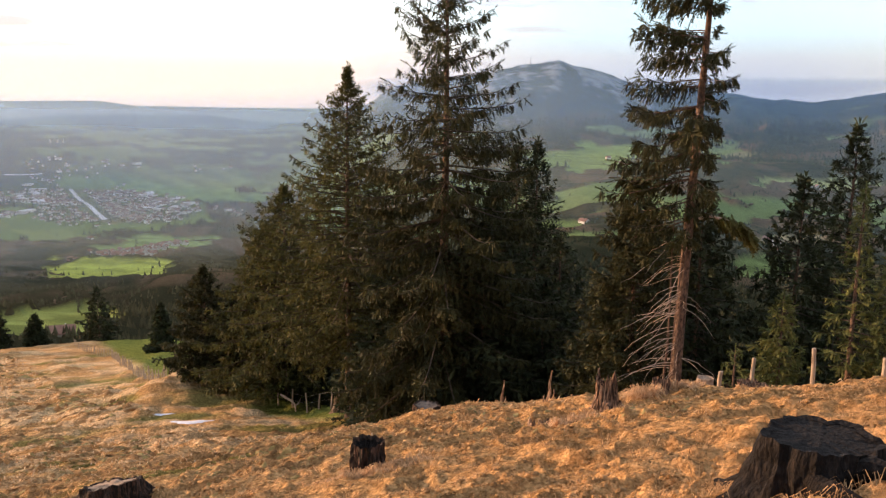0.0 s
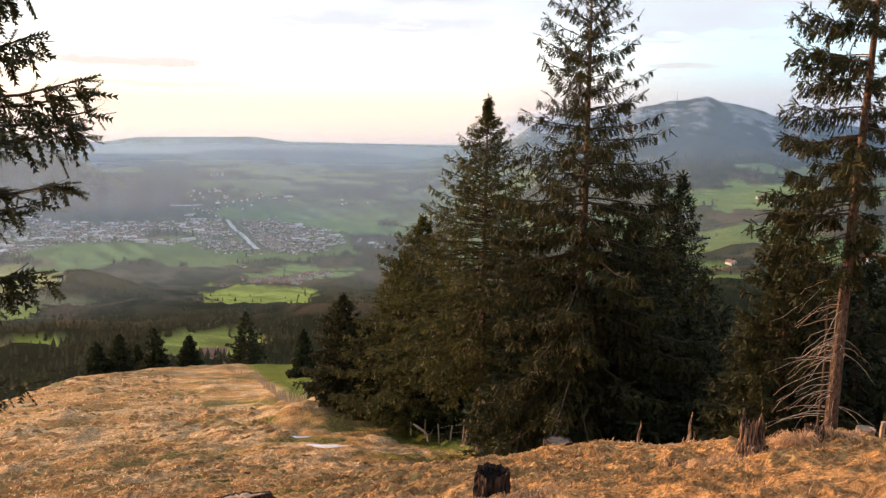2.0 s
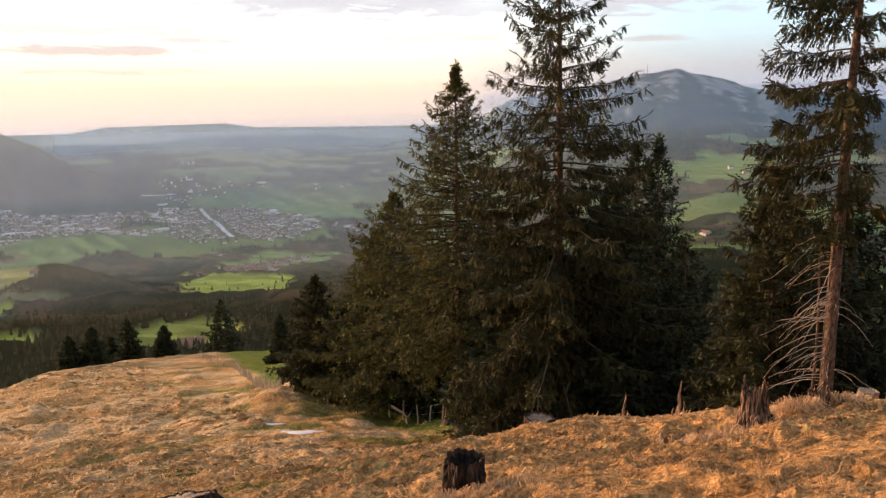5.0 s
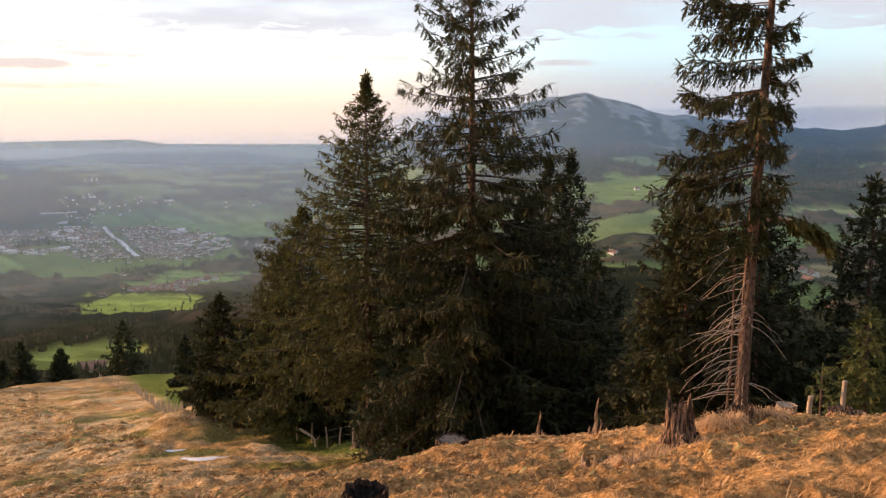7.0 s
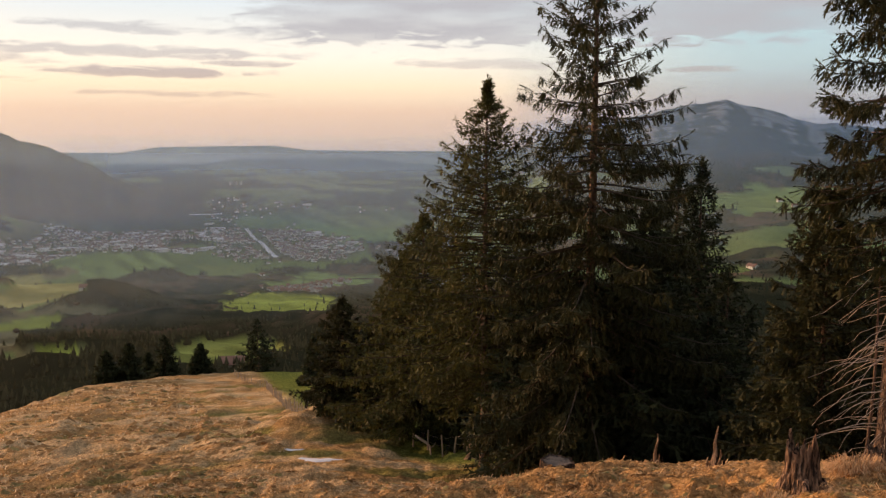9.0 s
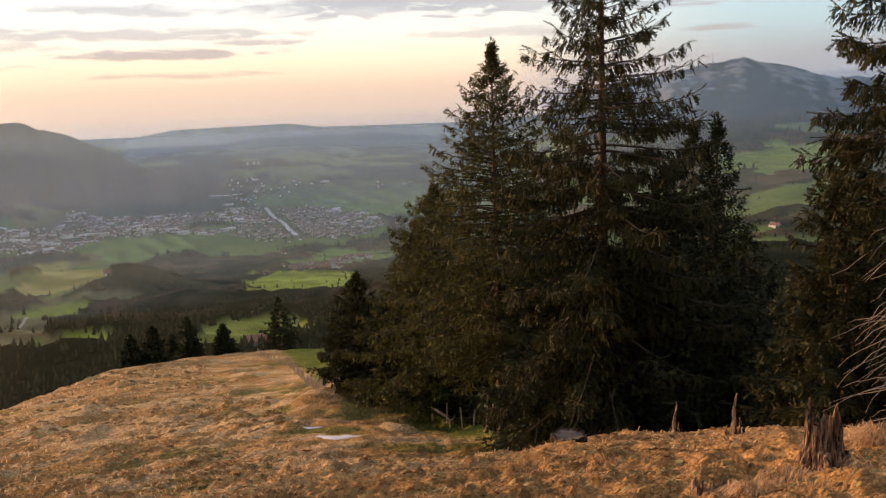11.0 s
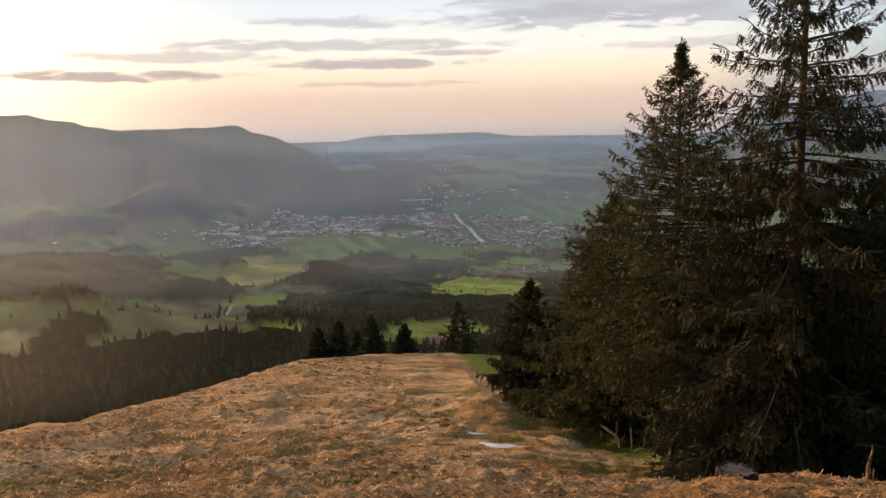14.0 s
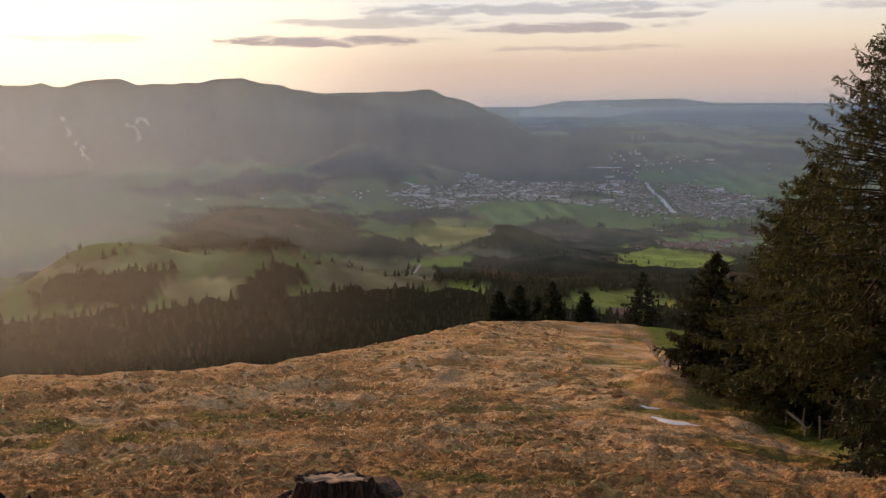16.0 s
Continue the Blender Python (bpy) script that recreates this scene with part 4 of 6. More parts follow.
    tree("spruce", "small spruce standing apart at the fence", spruce_parts(12, -8.3 - gz(-4.95, 54.4), 3.5, 0.09, 200, 84, 0.7, twig=0.34, width=0.070, teeth=2), -4.95, 54.4, M_NEEDLE_MID, g)
    tree("spruce", "small spruce beside the fence corner", spruce_parts(13, -10.2 - gz(-3.2, 53.4), 2.7, 0.10, 160, 76, 0.7, twig=0.34, width=0.070, teeth=2), -3.2, 53.4, M_NEEDLE_MID, g)
    # two low spruces added to darken the bright gap behind the fence
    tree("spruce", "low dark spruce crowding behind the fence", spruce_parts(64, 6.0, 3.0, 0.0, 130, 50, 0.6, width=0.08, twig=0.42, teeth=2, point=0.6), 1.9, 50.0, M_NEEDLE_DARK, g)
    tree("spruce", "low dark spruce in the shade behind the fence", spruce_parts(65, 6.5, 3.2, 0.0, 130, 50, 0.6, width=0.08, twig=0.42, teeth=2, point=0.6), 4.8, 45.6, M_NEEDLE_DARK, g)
    # round the tall half-dead spruce
    tree("spruce", "bushy sunlit spruce beside the half-dead trunk", spruce_parts(14, -0.3 - gz(11.0, 25.2), 2.2, 0.02, 230, 76, 0.9, twig=0.30, width=0.04, teeth=3, point=0.75), 11.0, 25.2, M_NEEDLE_MID, g)
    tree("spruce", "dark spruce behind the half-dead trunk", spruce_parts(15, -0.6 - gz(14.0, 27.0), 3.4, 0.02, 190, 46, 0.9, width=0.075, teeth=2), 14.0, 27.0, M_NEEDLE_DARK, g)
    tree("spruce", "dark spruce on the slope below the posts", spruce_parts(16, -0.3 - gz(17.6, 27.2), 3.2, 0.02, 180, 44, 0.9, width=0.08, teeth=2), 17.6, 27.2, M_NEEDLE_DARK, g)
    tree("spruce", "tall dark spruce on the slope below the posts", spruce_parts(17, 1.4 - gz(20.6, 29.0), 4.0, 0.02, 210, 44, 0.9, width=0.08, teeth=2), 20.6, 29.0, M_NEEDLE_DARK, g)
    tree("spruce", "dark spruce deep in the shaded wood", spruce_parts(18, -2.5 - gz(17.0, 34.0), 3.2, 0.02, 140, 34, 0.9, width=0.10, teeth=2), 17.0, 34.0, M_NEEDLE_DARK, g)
    y = "young spruces by the posts"
    tree("young_spruce", "young bright green spruce beside the fence posts", spruce_parts(21, 2.7, 0.85, 0.04, 70, 22, 0.4, twig=0.26, width=0.035), 13.1, 20.6, M_NEEDLE_YOUNG, y)
    tree("young_spruce", "young spruce with a bare brown leading shoot", spruce_parts(22, 5.0, 1.25, 0.03, 80, 22, 0.4, twig=0.28, width=0.035, point=1.5), 14.2, 19.4, M_NEEDLE_YOUNG, y)
    tree("young_spruce", "young thin spruce with sparse boughs", spruce_parts(23, 3.9, 1.0, 0.03, 70, 20, 0.4, twig=0.28, width=0.035, point=1.4), 14.9, 19.0, M_NEEDLE_YOUNG, y)
    tree("young_spruce", "bushy young spruce beside the posts", spruce_parts(24, 2.4, 0.9, 0.03, 70, 20, 0.4, twig=0.28, width=0.035), 15.2, 18.2, M_NEEDLE_YOUNG, y)
    tree("sapling", "tiny bare spruce sapling at the brow", spruce_parts(25, 1.15, 0.3, 0.25, 16, 5, 0.2, twig=0.14, width=0.02), 10.31, 17.77, M_NEEDLE_YOUNG, y)
    # on the brow, and beyond it
    b = "spruces on the brow"
    for n, (az, r, H, R) in enumerate(((-14.0, 158, 9.6, 3.9), (-17.75, 158, 5.6, 2.2), (-20.0, 158, 7.6, 2.6), (-22.2, 150, 6.2, 2.6), (-23.6, 150, 5.4, 2.3),
                                       (-10.3, 120, 7.0, 1.9), (-21.0, 165, 6.0, 2.0))):
        px, py = place(az, r)
        tree("spruce", "lone dark spruce standing on the brow of the pasture", spruce_parts(40 + n, H * 1.1, R * 1.25, 0.03, 110, 40, 0.6, twig=0.6, width=0.20, teeth=2), px, py, M_NEEDLE_DARK, b, sink=0.3)


def build_half_dead():
    """A tall spruce with grey dead boughs low down and its living crown swept to one side."""
    x, y = 10.9, 21.8
    z = height(x, y)
    e = tagged(new("spruce"), "tall half-dead spruce with grey bare lower boughs and ragged crown", "tree", "spruces at the wood's edge")
    H = 14.5
    trunk, limbs, needles = spruce_parts(30, H, 2.5, 0.29, 150, 110, 1.25, gap=0.6, twig=0.34, width=0.030, side=math.pi, point=0.42, trunk_r=0.155, curtain=0.85, fan=0.34, teeth=3, tier=0.2)
    mesh_object("trunk", *trunk, M_BARK, e, shade=True)
    crown_object(limbs, needles, M_BARK, M_NEEDLE_MID, e)
    rng = np.random.default_rng(31)
    n = 84
    h = 0.25 + 4.2 * rng.random(n) ** 1.3
    phi = np.where(rng.random(n) < 0.72, math.pi + rng.normal(0, 0.7, n), rng.uniform(0, 6.28, n))
    L = rng.uniform(0.6, 1.75, n) * (0.55 + 0.45 * np.cos(phi - math.pi) ** 2)
    s = np.linspace(0, 1, 8)
    bend = rng.uniform(0.35, 0.95, n)
    horiz = np.stack([np.cos(phi), np.sin(phi), 0 * phi], 1)
    wob = rng.normal(0, 0.025, (n, 8, 3)) * s[None, :, None]
    P = horiz[:, None] * (L[:, None] * s)[..., None] + UP * (h[:, None] + L[:, None] * (0.18 * s - bend[:, None] * s ** 1.8))[..., None] + wob
    P[..., 2] = np.maximum(P[..., 2], 0.05)
    rad = (0.005 + 0.009 * L / 2)[:, None] * (1 - 0.75 * s)
    for k in range(n):
        mesh_object("dead_bough", *tubes(P[k:k + 1], rad[k:k + 1], 4), M_TWIG, e)
    # a thin dead stem leaning beside the trunk
    zs = np.linspace(-0.2, 5.8, 8)
    stem = np.stack([-0.33 + 0.05 * np.sin(zs), 0.1 + 0 * zs, zs], 1)
    mesh_object("dead_stem", *tubes(stem[None], (0.038 * (1 - zs / 7))[None], 6), M_BARK, e, "thin dead stem")
    # a heavy bough hanging out to one side
    q = np.array([[0, 0, 4.9], [0.6, 0.0, 5.0], [1.2, 0.0, 4.85], [1.7, 0, 4.5]])
    mesh_object("bough", *tubes(q[None], np.array([[0.05, 0.04, 0.03, 0.015]]), 5), M_TWIG, e)
    k = 420
    u = rng.random(k)
    o = np.stack([0.75 + 1.0 * u, rng.normal(0, 0.14, k), 4.95 - 0.55 * u ** 2 + rng.normal(0, 0.05, k)], 1)
    d = unit(np.stack([0.35 + 0 * u, rng.normal(0, 0.35, k), -rng.uniform(0.2, 1.2, k)], 1))
    mesh_object("bough_needles", *feathers(o, d, unit(np.cross(d, rng.normal(0, 1, d.shape))), 0.3 * (0.5 + rng.random(k)), np.full(k, 0.05)), M_NEEDLE, e)
    e.matrix_basis = pose(x, y, z - 0.1, 0, 1.5, 0)


def build_near_tree():
    """The spruce beside the path, of which only boughs reach into view."""
    x, y = -5.2, 9.0
    e = tree("spruce", "dark spruce with long needle-clad boughs beside the stumps",
             spruce_parts(50, 10.5, 3.45, 0.20, 150, 126, 0.7, twig=0.24, width=0.029, point=0.22, curtain=0.4, trunk_r=0.2, teeth=5, side=-0.5, swing=(0.45, 0.6), aim=-0.4), x, y, M_NEEDLE_DARK, "spruces at the wood's edge")
    return e


build_trees()
build_half_dead()
build_near_tree()

# ---------------------------------------------------------------- stumps


def stump(label, x, y, r, h, seed, mat=None, top_mat=None, flare=0.6, jag=0.1, top_w=0.85, lobes=5, turn=0, lean=0.0, flat=False, spikes=0, roots=0, tilt=0.0, towards=-1.1):
    """A stump: fluted body with root flare and a broken or sawn top."""
    rng = np.random.default_rng(seed)
    e = tagged(new("tree_stump"), label, "tree stump", "stumps in the pasture")
    na, nh = 60, 14
    a = np.linspace(0, 2 * np.pi, na, endpoint=False)
    ph = rng.uniform(0, 6.28, 4)
    flute = 0.06 * np.sin(lobes * a + ph[0]) + rng.normal(0, 0.022, na)
    for k in (2, 3, 5, 8, 11, 14, 18):
        flute = flute + rng.uniform(0.02, 0.055) * np.sin(k * a + rng.uniform(0, 6.28))
    rim = jag * (np.sin(2 * a + ph[3]) * 0.5 + np.abs(np.sin(4.5 * a + ph[0])) * 0.5 + rng.normal(0, 0.35, na))
    if flat:
        rim = 0.25 * rim
    rim = rim + tilt * np.cos(a - towards)
    for _ in range(spikes):
        c, wd, ht = rng.uniform(0, 6.28), rng.uniform(0.18, 0.4), rng.uniform(0.4, 1.0)
        rim = rim + h * ht * np.exp(-((np.angle(np.exp(1j * (a - c)))) / wd) ** 2) * 0.6
    v = []
    for k in range(nh):
        t = k / (nh - 1)
        rad = r * (top_w + (1 - top_w) * (1 - t)) * (1 + flute * (0.6 + 0.6 * (1 - t))) + r * flare * (1 - t) ** 3.2 * (1 + 0.5 * np.sin(lobes * a + ph[0]))
        rad = rad * (1 + rng.normal(0, 0.012 if flat else 0.03, na) + (0.05 * np.sin(3 * a + 5 * t + ph[1]) + 0.04 * np.sin(7 * a - 9 * t + ph[2])))
        zz = -0.25 + (h + rim + 0.25) * t
        v.append(np.stack([rad * np.cos(a) + lean * t, rad * np.sin(a), zz], 1))
    # the inner lip of the top
    v.append(v[-1] * [0.84, 0.84, 1] + [lean * 0.16, 0, -0.015 if flat else -0.05])
    v = np.concatenate(v)
    i, j = np.meshgrid(np.arange(nh), np.arange(na), indexing="ij")
    j2 = (j + 1) % na
    q = np.stack([i * na + j, i * na + j2, (i + 1) * na + j2, (i + 1) * na + j], -1).reshape(-1, 4)
    mesh_object("body", v, q, mat or M_STUMP, e, shade=False)
    rings = []
    for f, dz in ((0.845, -0.018 if flat else -0.055), (0.6, -0.02 if flat else -0.09), (0.3, -0.015 if flat else -0.11)):
        last = v[(nh - 1) * na: nh * na]
        mz = last[:, 2].mean()
        rr = last * [f, f, 1] + [lean * (1 - f), 0, 0]
        rr[:, 2] = mz + (last[:, 2] - mz) * (f if tilt else f ** 2) + dz + rng.normal(0, 0.012, na) * (0.08 if flat else 1)
        rings.append(rr)
    rings.append(np.tile(rings[-1].mean(0), (na, 1)))
    c = np.concatenate(rings)
    i, j = np.meshgrid(np.arange(3), np.arange(na), indexing="ij")
    j2 = (j + 1) % na
    q = np.stack([i * na + j, i * na + j2, (i + 1) * na + j2, (i + 1) * na + j], -1).reshape(-1, 4)
    mesh_object("top_face", c, q, top_mat or mat or M_STUMP, e, "weathered cut face" if flat else "")
    for k in range(roots):
        b = 2 * np.pi * (k + rng.uniform(-0.25, 0.25)) / roots + ph[0]
        s = np.linspace(0, 1, 8)
        out = r * (0.75 + (1.1 + 0.7 * rng.random()) * s)
        bend = b + 0.5 * rng.normal() * s
        px, py = out * np.cos(bend), out * np.sin(bend)
        gz = ground(x + px, y + py) - height(x, y)
        p = np.stack([px, py, gz + h * 0.30 * (1 - s) ** 2 - 0.06 * s], 1)
        mesh_object("root", *tubes(p[None], (r * 0.20 * (1 - 0.75 * s) * (1 + rng.normal(0, 0.07, 8)))[None], 8), mat or M_STUMP, e)
    e.matrix_basis = pose(x, y, height(x, y) - 0.03, 0, 0, turn)
    return e


def splinter(label, x, y, r, h, seed):
    """A tall torn spike of wood with lesser splinters round its foot."""
    rng = np.random.default_rng(seed)
    e = tagged(new("broken_stump"), label, "tree stump", "stumps in the pasture")
    for n, (dx, dy, rr, hh) in enumerate(((0, 0, r, h), (r * 1.5, 0.02, r * 0.7, h * 0.42), (-r * 1.0, 0.05, r * 0.7, h * 0.25), (r * 0.6, -r * 0.7, r * 0.8, h * 0.3), (r * 2.6, 0.05, r * 0.6, h * 0.3))):
        s = np.linspace(0, 1, 7)
        p = np.stack([dx + 0.10 * hh * s + rng.normal(0, 0.008, 7), dy + rng.normal(0, 0.008, 7), -0.15 + (hh + 0.15) * s], 1)
        rad = rr * (1.2 - 1.15 * s ** 0.7) * (1 + rng.normal(0, 0.1, 7)) + 0.004
        v, q = tubes(p[None], np.abs(rad)[None], 8)
        v = v + rng.normal(0, 0.008, v.shape)
        mesh_object("splinter", v, q, M_TORN if n < 3 else M_STUMP, e)
    e.matrix_basis = pose(x, y, height(x, y) - 0.02)
    return e


def build_stumps():
    stump("charred-looking dark stump with a ragged broken top", 1.98, 11.45, 0.22, 0.46, 101, roots=2, top_mat=M_STUMP_DARK, jag=0.02, flare=0.35, top_w=0.92)
    stump("low flared dark stump with a slanting pale sawn top", -1.52, 13.35, 0.52, 0.27, 102, mat=M_STUMP, roots=3, top_mat=M_SAWN, flare=0.8, jag=0.10, lobes=4, flat=True, top_w=0.72, tilt=0.11)
    stump("wide rotten dark stump, mossy and hollowed", -2.38, 10.0, 0.74, 0.36, 103, mat=M_STUMP_DARK, roots=3, flare=0.5, jag=0.07, lobes=6, spikes=1, top_w=0.7)
    stump("large dark stump with spreading roots and flat top", 4.60, 6.35, 0.42, 0.45, 104, mat=M_STUMP_DARK, roots=5, flare=0.65, jag=0.08, flat=True, lobes=5)
    stump("tall splintered reddish stump with peeling wood", 5.9, 13.6, 0.22, 0.50, 105, mat=M_STUMP_PALE, roots=4, flare=0.6, jag=0.12, top_w=0.62, spikes=0, lobes=7, lean=-0.06)
    stump("short reddish stump in front of the half-dead spruce", 7.55, 15.3, 0.17, 0.30, 106, mat=M_STUMP_PALE, flare=0.35, jag=0.06, lobes=8)
    stump("small pale freshly sawn stump beside the posts", 9.65, 17.75, 0.20, 0.46, 107, mat=M_SAWN, top_mat=M_SAWN, flare=0.1, jag=0.02, flat=True)
    stump("flat grey stump at the pasture's edge", 4.1, 20.9, 0.36, 0.46, 108, top_mat=M_GREYWOOD, flare=0.45, jag=0.10, flat=True)
    stump("low torn pale stump half sunk in grass", 4.55, 12.75, 0.18, 0.12, 109, mat=M_TORN, top_mat=M_TORN, flare=0.7, jag=0.10, spikes=1)
    splinter("torn wooden spike of a broken tree", 6.95, 20.3, 0.085, 0.82, 110)
    splinter("short torn wooden spike of a broken tree", 7.25, 26.3, 0.085, 0.95, 111)
    stump("knotted root foot of a cut spruce at the wood's edge", 2.72, 42.4, 0.22, 0.75, 112, flare=1.3, jag=0.15, mat=M_TORN, spikes=1, top_w=0.6)
    stump("low earthy root mound at the brow", 10.35, 17.0, 0.34, 0.20, 113, mat=M_STUMP_PALE, flare=0.8, jag=0.08)


build_stumps()

# ---------------------------------------------------------------- fences, timber, snow


def post_mesh(name, r, h, seed):
    rng = np.random.default_rng(seed)
    s = np.linspace(0, 1, 5)
    p = np.stack([0.02 * h * np.sin(3 * s), 0 * s, -0.3 + (h + 0.3) * s], 1)
    v, q = tubes(p[None], (r * (1.05 - 0.12 * s))[None], 8)
    v = v + rng.normal(0, r * 0.06, v.shape)
    cap = np.array([[32, 33, 34, 35], [32, 35, 36, 39], [36, 37, 38, 39]])
    return v, np.concatenate([q, cap])


def fence(label, line, h, r, seed, wires=(0.45, 0.8), tall=()):
    rng = np.random.default_rng(seed)
    e = tagged(new("pasture_fence"), label, "fence")
    me = None
    for k, (x, y) in enumerate(line):
        if me is None:
            ob = mesh_object("post", *post_mesh("post", r, h, seed), M_POST, e)
            me = ob.data
        else:
            ob = new("post", me)
            ob.parent = e
        ob.matrix_basis = pose(x, y, height(x, y), rng.normal(0, 3), rng.normal(0, 3), rng.uniform(0, 360)) @ Matrix.Diagonal((1, 1, tall[k] if tall else rng.uniform(0.8, 1.15), 1))
    for w in wires:
        p = np.array([(x, y, height(x, y) + w * h) for x, y in line])
        mesh_object("wire", *tubes(p[None], np.full((1, len(p)), 0.006), 3), M_WIRE, e)


def along(points, step):
    out = []
    for (x0, y0), (x1, y1) in zip(points[:-1], points[1:]):
        n = max(1, round(math.hypot(x1 - x0, y1 - y0) / step))
        out += [(x0 + (x1 - x0) * k / n, y0 + (y1 - y0) * k / n) for k in range(n)]
    return out + [points[-1]]


FENCE_LINE = [(3.9, 41.0), (2.5, 44.6), (1.25, 46.9), (0.45, 47.9), (-1.2, 50.0), (-2.3, 51.4), (-3.6, 52.4), (-5.2, 53.0), (-7.6, 60.0), (-11.0, 72.0), (-15.2, 87.0), (-25.0, 119.0), (-36.0, 143.0)]
POSTS = [(9.24, 16.33), (10.75, 17.77), (11.38, 16.6), (12.46, 15.9), (8.95, 16.9)]
LOG = (0.42, 47.2)
fence("weathered wooden posts with wire along the wood's edge", along(FENCE_LINE, 1.3), 1.15, 0.05, 121)
fence("short pale wooden posts on the brow above the wood", POSTS, 1.0, 0.045, 122, wires=(), tall=(0.48, 0.9, 1.0, 0.64, 0.34))


def build_small():
    # a broken pale trunk lying against the fence
    x, y = LOG
    z = height(x, y)
    e = tagged(new("fallen_trunk"), "broken pale trunk leaning against the fence", "log")
    p = np.array([[-0.62, 0.1, 1.0], [-0.35, 0, 0.84], [0.0, 0, 0.62], [0.16, 0, 0.42], [0.22, 0.0, -0.2]])
    mesh_object("stem", *tubes(p[None], np.array([[0.05, 0.075, 0.07, 0.05, 0.04]]), 8), M_LOG, e)
    p2 = np.array([[0.15, 0.1, 0.3], [0.35, 0.1, 0.42], [0.48, 0.1, 0.7]])
    mesh_object("branch_stub", *tubes(p2[None], np.array([[0.04, 0.03, 0.015]]), 6), M_TWIG, e)
    e.matrix_basis = pose(x, y, z)
    # melting snow
    for n, (x, y, a, b) in enumerate(((-4.35, 42.2, 1.05, 0.75), (-6.3, 45.8, 0.62, 0.26))):
        m, k = 40, 8
        t = np.linspace(0, 2 * np.pi, m, endpoint=False)
        edge = 1 + 0.22 * np.sin(3 * t + n) + 0.12 * np.sin(7 * t)
        v = []
        for i in range(k + 1):
            f = i / k
            px, py = x + a * f * edge * np.cos(t), y + b * f * edge * np.sin(t)
            v.append(np.stack([px, py, ground(px, py) + 0.05 * (1 - f ** 3) - 0.03 * f], 1))
        v = np.concatenate(v)
        i, j = np.meshgrid(np.arange(k), np.arange(m), indexing="ij")
        j2 = (j + 1) % m
        q = np.stack([i * m + j, (i + 1) * m + j, (i + 1) * m + j2, i * m + j2], -1).reshape(-1, 4)
        ob = mesh_object("snow_patch", v, q, M_SNOW, shade=True)
        tagged(ob, "last patch of old white snow in a grassy hollow", "snow patch")


build_small()

# ---------------------------------------------------------------- the valley's things


def find_r(az, slope, lo=165, hi=4840):
    """Distance at which the land along a bearing shows at a slope below the eye."""
    r = np.arange(lo, hi, 5.0)
    a = radians(az)
    z = ground(CX + r * math.sin(a), CY + r * math.cos(a), False)
    k = int(np.argmax((z - 0.5) / r >= slope))
    return float(r[k])


def ribbon(name, pts, width, mat, label, category, lift=1.2):
    """A strip of water or road laid along the land."""
    pts = np.array(pts, float)
    t = np.gradient(pts, axis=0)
    n = np.stack([t[:, 1], -t[:, 0]], 1) / (np.linalg.norm(t, axis=1, keepdims=True) + 1e-9)
    w = np.asarray(width, float).reshape(-1, 1) / 2 * np.ones((len(pts), 1))
    cols = [pts + n * w * f for f in (-1, 0, 1)]
    v = []
    zc = ground(pts[:, 0], pts[:, 1], False)
    for c in cols:
        v.append(np.stack([c[:, 0], c[:, 1], np.maximum(ground(c[:, 0], c[:, 1], False), zc) + lift], 1))
    v = np.concatenate(v)
    m = len(pts)
    i, j = np.meshgrid(np.arange(2), np.arange(m - 1), indexing="ij")
    q = np.stack([i * m + j, (i + 1) * m + j, (i + 1) * m + j + 1, i * m + j + 1], -1).reshape(-1, 4)
    ob = mesh_object(name, v, q[:, ::-1], mat)
    return tagged(ob, label, category, kind="structure")


def curve_between(a, b, bow, n=24):
    t = np.linspace(0, 1, n)[:, None]
    a, b = np.array(a, float), np.array(b, float)
    side = np.array([b[1] - a[1], a[0] - b[0]])
    return a + (b - a) * t + side * bow * np.sin(math.pi * t)


def build_water():
    a, b = place(-12.55, 2960), place(-14.45, 3990)
    ribbon("river", curve_between(a, b, -0.008), 18, M_WATER, "bright river running straight through the town", "river", 2.0)
    for az, s, w, d in ((-21.4, -0.050, 90, 7), (-3.6, -0.034, 170, 5), (-17.0, -0.085, 150, 9), (-29.8, -0.105, 110, 12)):
        r = find_r(az, s, 2600)
        p, q = place(az - w / r * 28.6, r), place(az + w / r * 28.6, r)
        ribbon("water", curve_between(p, q, 0.02, 10), d, M_WATER, "distant water shining in the valley", "water", 0.8)
    for az, s0, s1 in ((-51.9, -0.018, -0.045), (-51.2, -0.045, -0.068), (-47.9, -0.030, -0.050), (-47.4, -0.022, -0.030)):
        r0, r1 = find_r(az, s1, 3600), find_r(az + 0.4, s0, 3600)
        ribbon("scree", curve_between(place(az + 0.5, r0), place(az, r1), 0.12, 14) + np.random.default_rng(int(-az * 10)).normal(0, 9, (14, 2)), np.random.default_rng(3).uniform(4, 22, 14), M_SCREE, "pale scree gully on the shaded ridge", "scree", 1.5)
    for p, q, bow, w in ((place(-34.5, 1260), place(-29.5, 1420), 0.12, 5), (place(30, 900), place(33.5, 1000), 0.1, 5), (place(-25, 3050), place(-20, 3300), 0.05, 12)):
        ribbon("road", curve_between(p, q, bow), w, M_ROAD, "pale lane crossing the meadows", "road", 0.8)


def scatter(n, az0, az1, r0, r1, seed, want):
    rng = np.random.default_rng(seed)
    az, r = rng.uniform(az0, az1, n), r0 * (r1 / r0) ** rng.random(n)
    x, y = CX + r * np.sin(np.radians(az)), CY + r * np.cos(np.radians(az))
    keep = want(x, y, r, az, rng)
    return x[keep], y[keep], r[keep], rng


